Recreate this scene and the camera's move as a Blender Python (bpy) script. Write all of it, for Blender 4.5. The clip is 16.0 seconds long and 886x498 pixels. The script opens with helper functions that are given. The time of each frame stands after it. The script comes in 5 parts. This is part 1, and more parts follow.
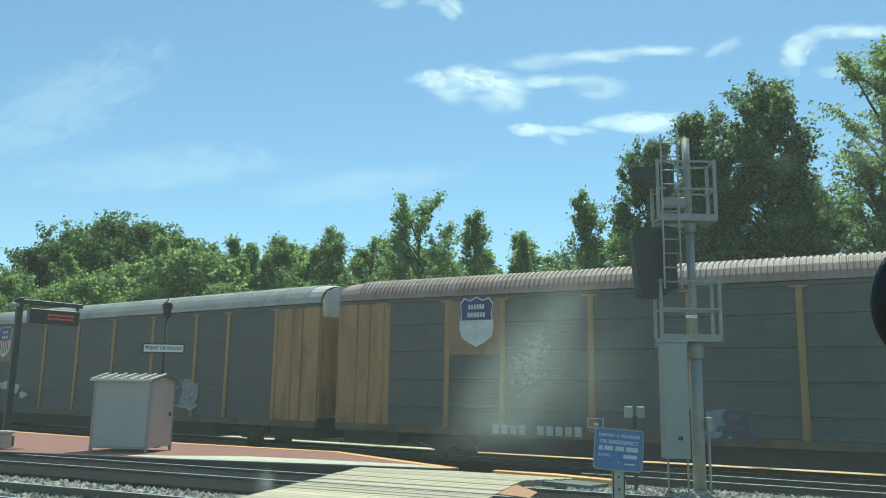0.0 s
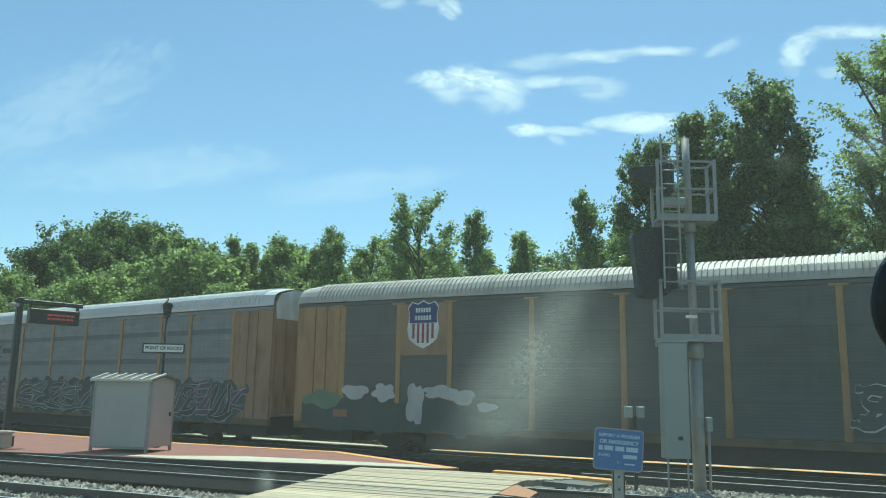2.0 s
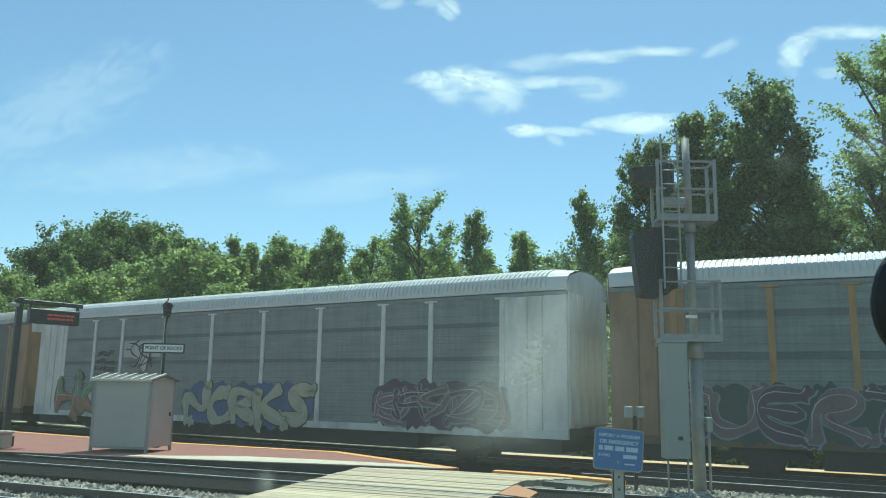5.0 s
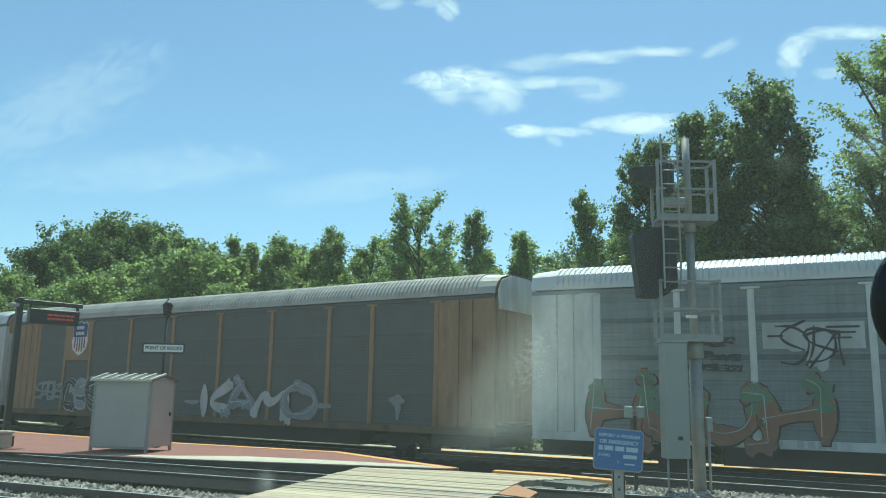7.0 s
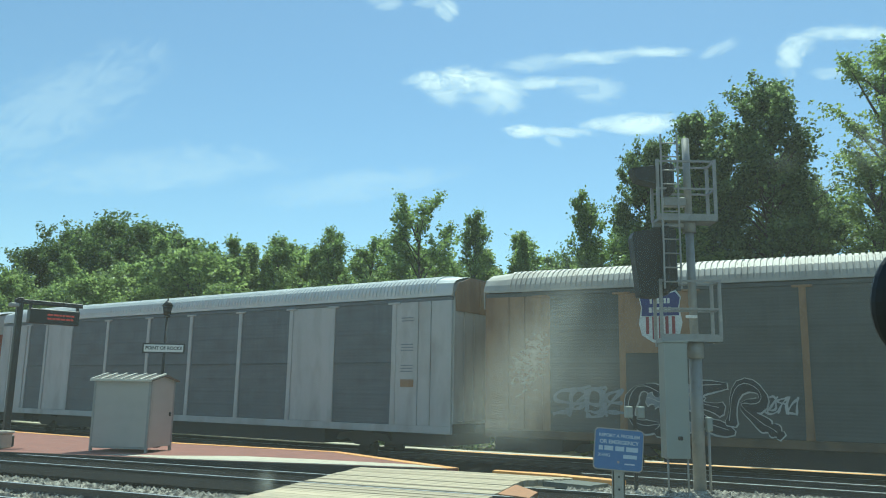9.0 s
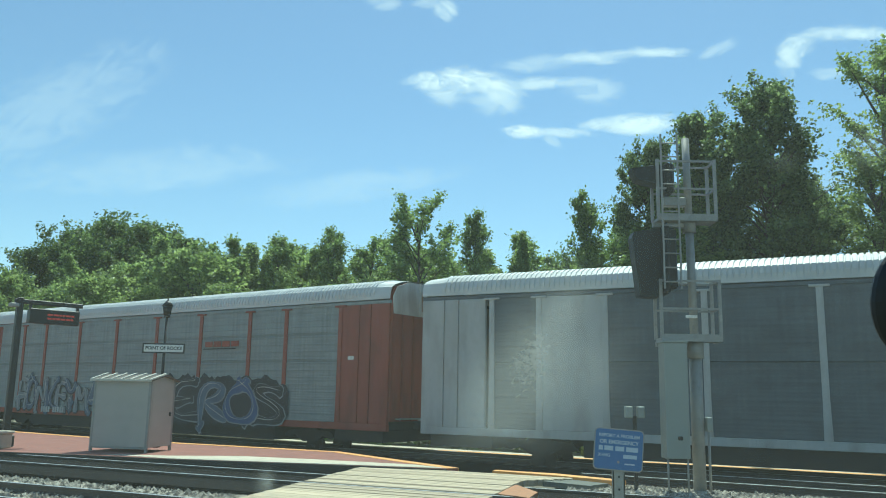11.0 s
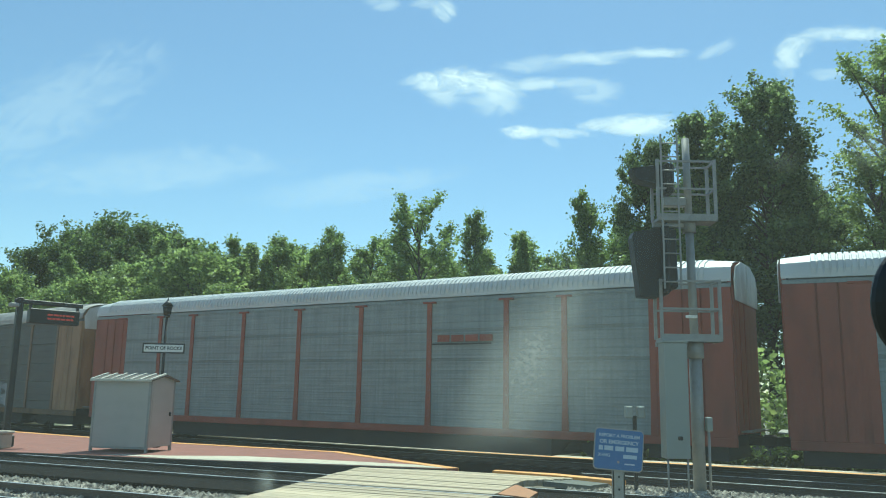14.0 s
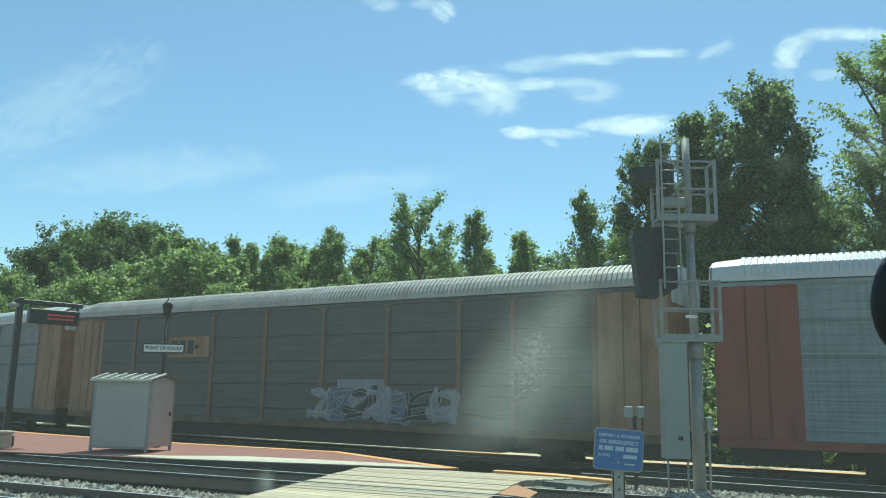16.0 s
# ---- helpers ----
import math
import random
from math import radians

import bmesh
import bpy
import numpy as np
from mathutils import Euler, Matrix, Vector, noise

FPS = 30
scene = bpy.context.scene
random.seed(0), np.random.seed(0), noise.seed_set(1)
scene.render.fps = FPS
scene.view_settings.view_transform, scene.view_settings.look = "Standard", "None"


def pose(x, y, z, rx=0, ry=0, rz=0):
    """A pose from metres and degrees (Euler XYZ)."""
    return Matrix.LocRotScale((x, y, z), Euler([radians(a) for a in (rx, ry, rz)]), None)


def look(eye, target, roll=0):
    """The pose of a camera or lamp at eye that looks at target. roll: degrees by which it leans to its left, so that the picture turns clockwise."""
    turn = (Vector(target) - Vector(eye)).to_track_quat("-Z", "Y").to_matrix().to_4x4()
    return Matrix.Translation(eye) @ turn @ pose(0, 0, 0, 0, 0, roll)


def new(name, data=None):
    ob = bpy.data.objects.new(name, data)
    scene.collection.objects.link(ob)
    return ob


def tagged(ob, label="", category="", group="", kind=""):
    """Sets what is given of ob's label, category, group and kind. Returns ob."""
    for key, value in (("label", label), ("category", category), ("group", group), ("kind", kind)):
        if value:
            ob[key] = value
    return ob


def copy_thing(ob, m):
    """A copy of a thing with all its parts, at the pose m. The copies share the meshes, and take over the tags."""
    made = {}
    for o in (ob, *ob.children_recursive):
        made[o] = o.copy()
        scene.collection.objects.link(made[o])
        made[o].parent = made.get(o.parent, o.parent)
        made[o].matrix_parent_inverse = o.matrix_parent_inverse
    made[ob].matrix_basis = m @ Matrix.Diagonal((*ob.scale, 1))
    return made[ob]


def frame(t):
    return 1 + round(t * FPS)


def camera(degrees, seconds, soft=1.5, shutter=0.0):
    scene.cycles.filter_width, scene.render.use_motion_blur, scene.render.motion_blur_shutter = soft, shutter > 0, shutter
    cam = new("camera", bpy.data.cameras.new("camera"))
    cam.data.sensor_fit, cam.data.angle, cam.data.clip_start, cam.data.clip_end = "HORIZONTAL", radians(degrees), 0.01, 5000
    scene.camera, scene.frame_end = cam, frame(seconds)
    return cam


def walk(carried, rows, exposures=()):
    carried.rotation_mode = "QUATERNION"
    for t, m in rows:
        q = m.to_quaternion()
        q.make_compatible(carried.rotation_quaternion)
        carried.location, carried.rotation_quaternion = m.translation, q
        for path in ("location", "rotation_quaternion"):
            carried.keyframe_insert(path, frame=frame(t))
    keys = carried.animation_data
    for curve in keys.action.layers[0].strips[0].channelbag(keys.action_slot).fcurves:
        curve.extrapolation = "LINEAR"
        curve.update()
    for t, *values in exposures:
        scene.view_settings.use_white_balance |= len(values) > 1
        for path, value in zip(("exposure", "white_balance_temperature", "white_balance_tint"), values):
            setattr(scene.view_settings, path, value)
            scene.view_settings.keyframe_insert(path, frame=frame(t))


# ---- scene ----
cam = camera(57.34, 16.0, soft=1.05, shutter=0.0)
EYE = (0.0, 0.0, 1.838)
PITCH, ROLL = 10.151, 1.013
AIM = (0.0, 10.0 * math.cos(radians(PITCH)), EYE[2] + 10.0 * math.sin(radians(PITCH)))
walk(cam, [(0.0, look(EYE, AIM, ROLL)), (16.0, look(EYE, AIM, ROLL))], exposures=[(0.0, 0.34, 5760, -18), (16.0, 0.34, 5760, -18)])

# ---- world, sun ----
SUN_EL, SUN_AZ = 63.0, 11.0
world = bpy.data.worlds.new("sky")
scene.world = world
world.use_nodes = True
wn = world.node_tree.nodes
wl = world.node_tree.links
sky = wn.new("ShaderNodeTexSky")
sky.sky_type = "NISHITA"
sky.sun_disc = False
sky.sun_elevation = radians(SUN_EL)
sky.sun_rotation = radians(SUN_AZ)
sky.air_density, sky.dust_density, sky.ozone_density = 1.0, 0.35, 1.4
wl.new(sky.outputs[0], wn["Background"].inputs[0])
wn["Background"].inputs[1].default_value = 0.108
sun_data = bpy.data.lights.new("sun", "SUN")
sun_data.energy, sun_data.angle, sun_data.color = 4.3, radians(0.5), (1.0, 0.95, 0.86)
sun = new("sun", sun_data)
sun_dir = Vector((math.sin(radians(SUN_AZ)) * math.cos(radians(SUN_EL)), math.cos(radians(SUN_AZ)) * math.cos(radians(SUN_EL)), math.sin(radians(SUN_EL))))
sun.matrix_world = look(sun_dir * 60, (0, 0, 0))


# ---- materials ----
def mat(name, col, rough=0.6, metal=0.0, var=0.25, scale=1.2, bump=0.15, bscale=30.0, dirt=None, dirt_amt=0.0, stretch=(1, 1, 1), spec=0.5, per="", coords="Object"):
    """Painted, stained or grainy surface: colour varied at two scales, patches of dirt, fine relief."""
    m = bpy.data.materials.new(name)
    m.use_nodes = True
    n, l = m.node_tree.nodes, m.node_tree.links
    b = n["Principled BSDF"]
    b.inputs["Roughness"].default_value, b.inputs["Metallic"].default_value = rough, metal
    b.inputs["Specular IOR Level"].default_value = spec
    tc = n.new("ShaderNodeTexCoord")
    mp = n.new("ShaderNodeMapping")
    mp.inputs["Scale"].default_value = stretch
    l.new(tc.outputs[coords], mp.inputs[0])
    big, fine = n.new("ShaderNodeTexNoise"), n.new("ShaderNodeTexNoise")
    big.inputs["Scale"].default_value, big.inputs["Detail"].default_value = scale, 6
    fine.inputs["Scale"].default_value, fine.inputs["Detail"].default_value = bscale, 4
    for t in (big, fine):
        l.new(mp.outputs[0], t.inputs["Vector"])
    add = n.new("ShaderNodeMath")
    add.operation = "ADD"
    l.new(big.outputs[0], add.inputs[0])
    l.new(fine.outputs[0], add.inputs[1])
    rng = n.new("ShaderNodeMapRange")
    rng.inputs["From Min"].default_value, rng.inputs["From Max"].default_value = 0.6, 1.4
    rng.inputs["To Min"].default_value, rng.inputs["To Max"].default_value = 1 - var, 1 + var
    l.new(add.outputs[0], rng.inputs["Value"])
    last = rng.outputs[0]
    if per:
        src = n.new("ShaderNodeObjectInfo" if per == "object" else "ShaderNodeNewGeometry")
        r2 = n.new("ShaderNodeMapRange")
        r2.inputs["To Min"].default_value, r2.inputs["To Max"].default_value = (0.75, 1.25) if per == "object" else (0.22, 1.4)
        l.new(src.outputs["Random" if per == "object" else "Random Per Island"], r2.inputs["Value"])
        mu = n.new("ShaderNodeMath")
        mu.operation = "MULTIPLY"
        l.new(last, mu.inputs[0])
        l.new(r2.outputs[0], mu.inputs[1])
        last = mu.outputs[0]
    sc = n.new("ShaderNodeVectorMath")
    sc.operation = "SCALE"
    sc.inputs[0].default_value = col
    l.new(last, sc.inputs["Scale"])
    colour = sc.outputs[0]
    if dirt:
        dn = n.new("ShaderNodeTexNoise")
        dn.inputs["Scale"].default_value, dn.inputs["Detail"].default_value = scale * 2.3, 8
        l.new(mp.outputs[0], dn.inputs["Vector"])
        dr = n.new("ShaderNodeMapRange")
        dr.inputs["From Min"].default_value, dr.inputs["From Max"].default_value = 0.45, 0.72
        dr.inputs["To Max"].default_value = dirt_amt
        l.new(dn.outputs[0], dr.inputs["Value"])
        mx = n.new("ShaderNodeMix")
        mx.data_type = "RGBA"
        l.new(dr.outputs[0], mx.inputs[0])
        l.new(colour, mx.inputs[6])
        mx.inputs[7].default_value = (*dirt, 1)
        colour = mx.outputs[2]
    l.new(colour, b.inputs["Base Color"])
    if bump:
        bp = n.new("ShaderNodeBump")
        bp.inputs["Strength"].default_value, bp.inputs["Distance"].default_value = bump, 0.02
        l.new(fine.outputs[0], bp.inputs["Height"])
        l.new(bp.outputs[0], b.inputs["Normal"])
    return m


def screen(name, col, lines, dark, rough=0.65, metal=0.1, relief=0.1):
    """Perforated steel rack sheet: fine horizontal ribs, broad faint bands, grime."""
    m = mat(name, col, rough, metal, 0.18, 0.5, 0.1, 14.0, dirt=dark, dirt_amt=0.3, stretch=(1, 1, 1.6))
    n, l = m.node_tree.nodes, m.node_tree.links
    tc = n["Texture Coordinate"]
    b = n["Principled BSDF"]
    src = b.inputs["Base Color"].links[0].from_socket
    w = n.new("ShaderNodeTexWave")
    w.bands_direction = "Z"
    w.inputs["Scale"].default_value, w.inputs["Distortion"].default_value = 3.2, 0.6
    w.inputs["Detail"].default_value = 2
    nz = n.new("ShaderNodeTexNoise")
    mp = n.new("ShaderNodeMapping")
    mp.inputs["Scale"].default_value = (0.35, 0.35, 7.0)
    l.new(tc.outputs["Object"], w.inputs["Vector"])
    l.new(tc.outputs["Object"], mp.inputs[0])
    l.new(mp.outputs[0], nz.inputs["Vector"])
    nz.inputs["Scale"].default_value, nz.inputs["Detail"].default_value = 1.6, 5
    r = n.new("ShaderNodeMapRange")
    r.inputs["From Min"].default_value, r.inputs["From Max"].default_value = 0.35, 0.7
    r.inputs["To Min"].default_value, r.inputs["To Max"].default_value = 1 - lines, 1 + lines
    l.new(nz.outputs[0], r.inputs["Value"])
    mv, nv, rv = n.new("ShaderNodeMapping"), n.new("ShaderNodeTexNoise"), n.new("ShaderNodeMapRange")
    mv.inputs["Scale"].default_value = (7.0, 7.0, 0.3)
    nv.inputs["Scale"].default_value, nv.inputs["Detail"].default_value = 1.5, 5
    rv.inputs["From Min"].default_value, rv.inputs["From Max"].default_value = 0.35, 0.7
    rv.inputs["To Min"].default_value, rv.inputs["To Max"].default_value = 1 - lines * 1.2, 1 + lines * 0.8
    l.new(tc.outputs["Object"], mv.inputs[0])
    l.new(mv.outputs[0], nv.inputs["Vector"])
    l.new(nv.outputs[0], rv.inputs["Value"])
    weave = n.new("ShaderNodeMath")
    weave.operation = "MULTIPLY"
    l.new(r.outputs[0], weave.inputs[0])
    l.new(rv.outputs[0], weave.inputs[1])
    sc = n.new("ShaderNodeVectorMath")
    sc.operation = "SCALE"
    l.new(src, sc.inputs[0])
    l.new(weave.outputs[0], sc.inputs["Scale"])
    l.new(sc.outputs[0], b.inputs["Base Color"])
    bp = n.new("ShaderNodeBump")
    bp.inputs["Strength"].default_value, bp.inputs["Distance"].default_value = relief, 0.02
    l.new(w.outputs["Fac"], bp.inputs["Height"])
    old = b.inputs["Normal"].links[0].from_socket
    l.new(old, bp.inputs["Normal"])
    l.new(bp.outputs[0], b.inputs["Normal"])
    return m


def leaf_mat(name, col, light):
    m = bpy.data.materials.new(name)
    m.use_nodes = True
    n, l = m.node_tree.nodes, m.node_tree.links
    b = n["Principled BSDF"]
    b.inputs["Roughness"].default_value = 0.4
    b.inputs["Specular IOR Level"].default_value = 0.5
    g = n.new("ShaderNodeNewGeometry")
    mx = n.new("ShaderNodeMix")
    mx.data_type = "RGBA"
    mx.inputs[6].default_value = (*[c * 0.65 for c in col], 1)
    mx.inputs[7].default_value = (*light, 1)
    l.new(g.outputs["Random Per Island"], mx.inputs[0])
    l.new(mx.outputs[2], b.inputs["Base Color"])
    t = n.new("ShaderNodeBsdfTranslucent")
    gain = n.new("ShaderNodeVectorMath")
    gain.operation = "MULTIPLY"
    gain.inputs[1].default_value = (1.2, 1.25, 1.0)
    l.new(mx.outputs[2], gain.inputs[0])
    l.new(gain.outputs[0], t.inputs[0])
    ms = n.new("ShaderNodeMixShader")
    ms.inputs[0].default_value = 0.66
    l.new(b.outputs[0], ms.inputs[1])
    l.new(t.outputs[0], ms.inputs[2])
    l.new(ms.outputs[0], n["Material Output"].inputs[0])
    return m


def glow(name, col, power):
    m = bpy.data.materials.new(name)
    m.use_nodes = True
    b = m.node_tree.nodes["Principled BSDF"]
    b.inputs["Base Color"].default_value = (*col, 1)
    b.inputs["Emission Color"].default_value = (*col, 1)
    b.inputs["Emission Strength"].default_value = power
    return m


GRIME = (0.06, 0.05, 0.04)
M = dict(
    yellow=mat("weathered_yellow_paint", (0.36, 0.215, 0.09), 0.6, 0, 0.2, 0.8, 0.1, 25, (0.15, 0.085, 0.045), 0.75, (1, 1, 0.35)),
    tan=mat("faded_tan_paint", (0.29, 0.18, 0.10), 0.65, 0, 0.2, 0.8, 0.1, 25, (0.14, 0.075, 0.04), 0.7, (1, 1, 0.35)),
    brown=mat("faded_brown_paint", (0.17, 0.115, 0.08), 0.65, 0, 0.2, 0.8, 0.1, 25, (0.10, 0.06, 0.04), 0.7, (1, 1, 0.35)),
    red=mat("oxide_red_paint", (0.27, 0.07, 0.045), 0.6, 0, 0.2, 0.8, 0.1, 25, (0.14, 0.04, 0.03), 0.6, (1, 1, 0.35)),
    white=mat("chalky_white_paint", (0.62, 0.62, 0.58), 0.6, 0, 0.12, 0.8, 0.1, 25, (0.22, 0.17, 0.13), 0.5, (1, 1, 0.35)),
    palegrey=mat("pale_grey_paint", (0.46, 0.46, 0.45), 0.6, 0, 0.12, 0.8, 0.1, 25, (0.2, 0.16, 0.13), 0.4, (1, 1, 0.35)),
    sill=mat("grimy_sill_paint", (0.15, 0.10, 0.06), 0.75, 0, 0.25, 0.9, 0.1, 25, (0.07, 0.055, 0.045), 0.8),
    dark=screen("dark_rack_screen", (0.102, 0.105, 0.098), 0.055, (0.065, 0.06, 0.052)),
    darkblue=screen("slate_rack_screen", (0.125, 0.14, 0.155), 0.07, (0.06, 0.06, 0.06)),
    mid=screen("dull_steel_screen", (0.225, 0.245, 0.24), 0.09, (0.13, 0.135, 0.135), relief=0.15),
    silver=screen("galvanised_screen", (0.285, 0.315, 0.31), 0.10, (0.2, 0.215, 0.215), relief=0.15),
    roof_white=mat("galvanised_roof", (0.62, 0.62, 0.60), 0.5, 0.0, 0.1, 0.6, 0.05, 20, (0.52, 0.49, 0.44), 0.4),
    roof_dull=mat("dusty_roof", (0.46, 0.43, 0.38), 0.6, 0.1, 0.15, 0.6, 0.05, 20, (0.25, 0.2, 0.16), 0.5),
    roof_rust=mat("rusty_roof", (0.30, 0.20, 0.16), 0.7, 0.1, 0.3, 0.6, 0.05, 20, (0.5, 0.46, 0.42), 0.5),
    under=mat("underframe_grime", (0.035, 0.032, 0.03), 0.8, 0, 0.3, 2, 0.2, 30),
    wheel=mat("wheel_steel", (0.06, 0.05, 0.045), 0.6, 0.5, 0.3, 3, 0.1, 40),
    black=mat("black_steel", (0.018, 0.018, 0.02), 0.5, 0.2, 0.2, 2, 0.05, 40),
    navy=mat("emblem_blue", (0.02, 0.03, 0.16), 0.5, 0, 0.15, 3, 0.05, 40),
    stripe=mat("emblem_red", (0.22, 0.035, 0.045), 0.5, 0, 0.15, 3, 0.05, 40),
    paintwhite=mat("sprayed_white", (0.62, 0.64, 0.62), 0.6, 0, 0.3, 2, 0.05, 20),
    paintblack=mat("sprayed_black", (0.03, 0.03, 0.035), 0.6, 0, 0.3, 2, 0.05, 20),
    paintblue=mat("sprayed_blue", (0.065, 0.10, 0.21), 0.6, 0, 0.3, 2, 0.05, 20),
    paintpurple=mat("sprayed_purple", (0.085, 0.058, 0.08), 0.6, 0, 0.35, 2, 0.05, 20),
    paintgreen=mat("sprayed_green", (0.13, 0.2, 0.125), 0.6, 0, 0.3, 2, 0.05, 20),
    paintteal=mat("sprayed_teal", (0.045, 0.068, 0.062), 0.6, 0, 0.3, 2, 0.05, 20),
    paintpink=mat("sprayed_pink", (0.17, 0.115, 0.12), 0.6, 0, 0.3, 2, 0.05, 20),
    paintcream=mat("sprayed_cream", (0.36, 0.35, 0.25), 0.6, 0, 0.3, 2, 0.05, 20),
    paintorange=mat("sprayed_orange", (0.25, 0.125, 0.075), 0.6, 0, 0.3, 2, 0.05, 20),
    paintslate=mat("sprayed_slate_blue", (0.10, 0.13, 0.19), 0.6, 0, 0.3, 2, 0.05, 20),
    paintgrey=mat("sprayed_grey", (0.22, 0.24, 0.26), 0.6, 0, 0.3, 2, 0.05, 20),
    rail=mat("rail_steel", (0.075, 0.06, 0.05), 0.7, 0.1, 0.3, 4, 0.2, 60),
    railtop=mat("polished_rail_head", (0.5, 0.5, 0.49), 0.42, 0.6, 0.1, 4, 0.02, 60),
    tie=mat("creosoted_tie", (0.035, 0.03, 0.026), 0.85, 0, 0.35, 3, 0.4, 40, per="object"),
    ballast=mat("ballast_stone", (0.42, 0.375, 0.30), 0.85, 0, 0.4, 3, 0.6, 25, (0.10, 0.09, 0.08), 0.6, per="island"),
    # near-black: shade over the track beds put into the stone colour, with stain
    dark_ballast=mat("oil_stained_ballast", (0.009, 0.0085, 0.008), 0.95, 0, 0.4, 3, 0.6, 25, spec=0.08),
    soil=mat("dry_ground", (0.16, 0.145, 0.11), 0.95, 0, 0.35, 0.15, 0.5, 6, (0.07, 0.09, 0.035), 0.8),
    brick=mat("red_paving_brick", (0.26, 0.105, 0.08), 0.85, 0, 0.25, 1.5, 0.3, 60, (0.17, 0.08, 0.065), 0.5),
    concrete=mat("sun_bleached_concrete", (0.54, 0.48, 0.37), 0.85, 0, 0.15, 1, 0.2, 40, (0.3, 0.27, 0.22), 0.5),
    tactile=mat("yellow_platform_edge", (0.74, 0.35, 0.10), 0.7, 0, 0.15, 2, 0.2, 40),
    plank=mat("bleached_plank", (0.50, 0.405, 0.275), 0.8, 0, 0.2, 1.2, 0.35, 30, (0.3, 0.24, 0.17), 0.5, (0.5, 6, 6), per="object"),
    rubber=mat("dusty_rubber", (0.13, 0.135, 0.115), 0.85, 0, 0.25, 2, 0.2, 30),
    rustplate=mat("rusty_plate", (0.36, 0.17, 0.08), 0.7, 0.2, 0.3, 3, 0.2, 30),
    shed=mat("shed_grey_paint", (0.47, 0.425, 0.38), 0.55, 0.1, 0.08, 1.2, 0.06, 30, (0.34, 0.3, 0.27), 0.3),
    shedrib=mat("shed_roof_rib", (0.62, 0.58, 0.50), 0.5, 0.1, 0.1, 2, 0.05, 30),
    shedroof=mat("shed_roof_paint", (0.13, 0.11, 0.09), 0.8, 0.0, 0.1, 2, 0.05, 30),
    mast=mat("mast_galvanised", (0.33, 0.32, 0.30), 0.55, 0.25, 0.15, 3, 0.08, 40, (0.2, 0.19, 0.18), 0.4),
    cabinet=mat("signal_cabinet_grey", (0.32, 0.335, 0.305), 0.5, 0.2, 0.08, 1.5, 0.05, 30),
    signblue=mat("sign_blue", (0.03, 0.13, 0.36), 0.4, 0, 0.08, 4, 0.03, 40),
    signwhite=mat("sign_white", (0.75, 0.75, 0.72), 0.5, 0, 0.06, 4, 0.03, 40),
    faded=mat("faded_sign_print", (0.42, 0.52, 0.64), 0.5, 0, 0.1, 8, 0.02, 40),
    bark=mat("bark", (0.10, 0.085, 0.07), 0.9, 0, 0.35, 3, 0.6, 18),
    leaf=leaf_mat("leaf_green", (0.15, 0.215, 0.08), (0.29, 0.37, 0.145)),
    leafdark=leaf_mat("leaf_dark", (0.095, 0.145, 0.062), (0.2, 0.26, 0.105)),
    leaflight=leaf_mat("leaf_light", (0.19, 0.265, 0.095), (0.36, 0.43, 0.18)),
    leafdeep=leaf_mat("leaf_deep_green", (0.085, 0.13, 0.06), (0.27, 0.335, 0.16)),
    grass=leaf_mat("grass_blade", (0.09, 0.13, 0.035), (0.2, 0.22, 0.08)),
    led=glow("red_led", (0.6, 0.06, 0.04), 0.1),
)


# ---- mesh helpers ----
def part(name, bm, material, parent=None, label="", kind="", mats=None):
    me = bpy.data.meshes.new(name)
    bm.to_mesh(me)
    bm.free()
    for m in (mats or [material]):
        me.materials.append(m)
    ob = new(name, me)
    if parent:
        ob.parent = parent
    return tagged(ob, label, kind=kind)


def again(ob, m, parent):
    """The same mesh once more, as an object of its own."""
    o = new(ob.name.split(".")[0], ob.data)
    o.parent = parent
    o.matrix_local = m
    return o


def box(bm, x0, x1, y0, y1, z0, z1, bevel=0.0, mi=0):
    r = bmesh.ops.create_cube(bm, size=1, matrix=Matrix.Translation(((x0 + x1) / 2, (y0 + y1) / 2, (z0 + z1) / 2)) @ Matrix.Diagonal((x1 - x0, y1 - y0, z1 - z0, 1)))
    fs = list({f for v in r["verts"] for f in v.link_faces})
    if bevel:
        es = list({e for v in r["verts"] for e in v.link_edges})
        fs = bmesh.ops.bevel(bm, geom=es, offset=bevel, segments=1, affect="EDGES")["faces"] + fs
    for f in fs:
        if f.is_valid:
            f.material_index = mi
    return bm


def tube(bm, a, b, r, n=8, r2=None, mi=0):
    a, b = Vector(a), Vector(b)
    d = b - a
    m = Matrix.Translation((a + b) / 2) @ d.to_track_quat("Z", "Y").to_matrix().to_4x4()
    res = bmesh.ops.create_cone(bm, cap_ends=True, segments=n, radius1=r, radius2=r if r2 is None else r2, depth=d.length, matrix=m)
    for f in {f for v in res["verts"] for f in v.link_faces}:
        f.material_index = mi
        f.smooth = len(f.verts) == 4
    return bm


def prism(bm, pts, axis, lo, hi, mi=0):
    """Polygon pts in the plane across axis, drawn out from lo to hi."""
    def at(p, c):
        return {"x": (c, p[0], p[1]), "y": (p[0], c, p[1]), "z": (p[0], p[1], c)}[axis]
    a = [bm.verts.new(at(p, lo)) for p in pts]
    b = [bm.verts.new(at(p, hi)) for p in pts]
    fs = [bm.faces.new(a[::-1]), bm.faces.new(b)]
    for i in range(len(pts)):
        j = (i + 1) % len(pts)
        fs.append(bm.faces.new((a[i], a[j], b[j], b[i])))
    for f in fs:
        f.material_index = mi
    return bm


def fixed(bm):
    bmesh.ops.recalc_face_normals(bm, faces=bm.faces)
    return bm


def B():
    return bmesh.new()


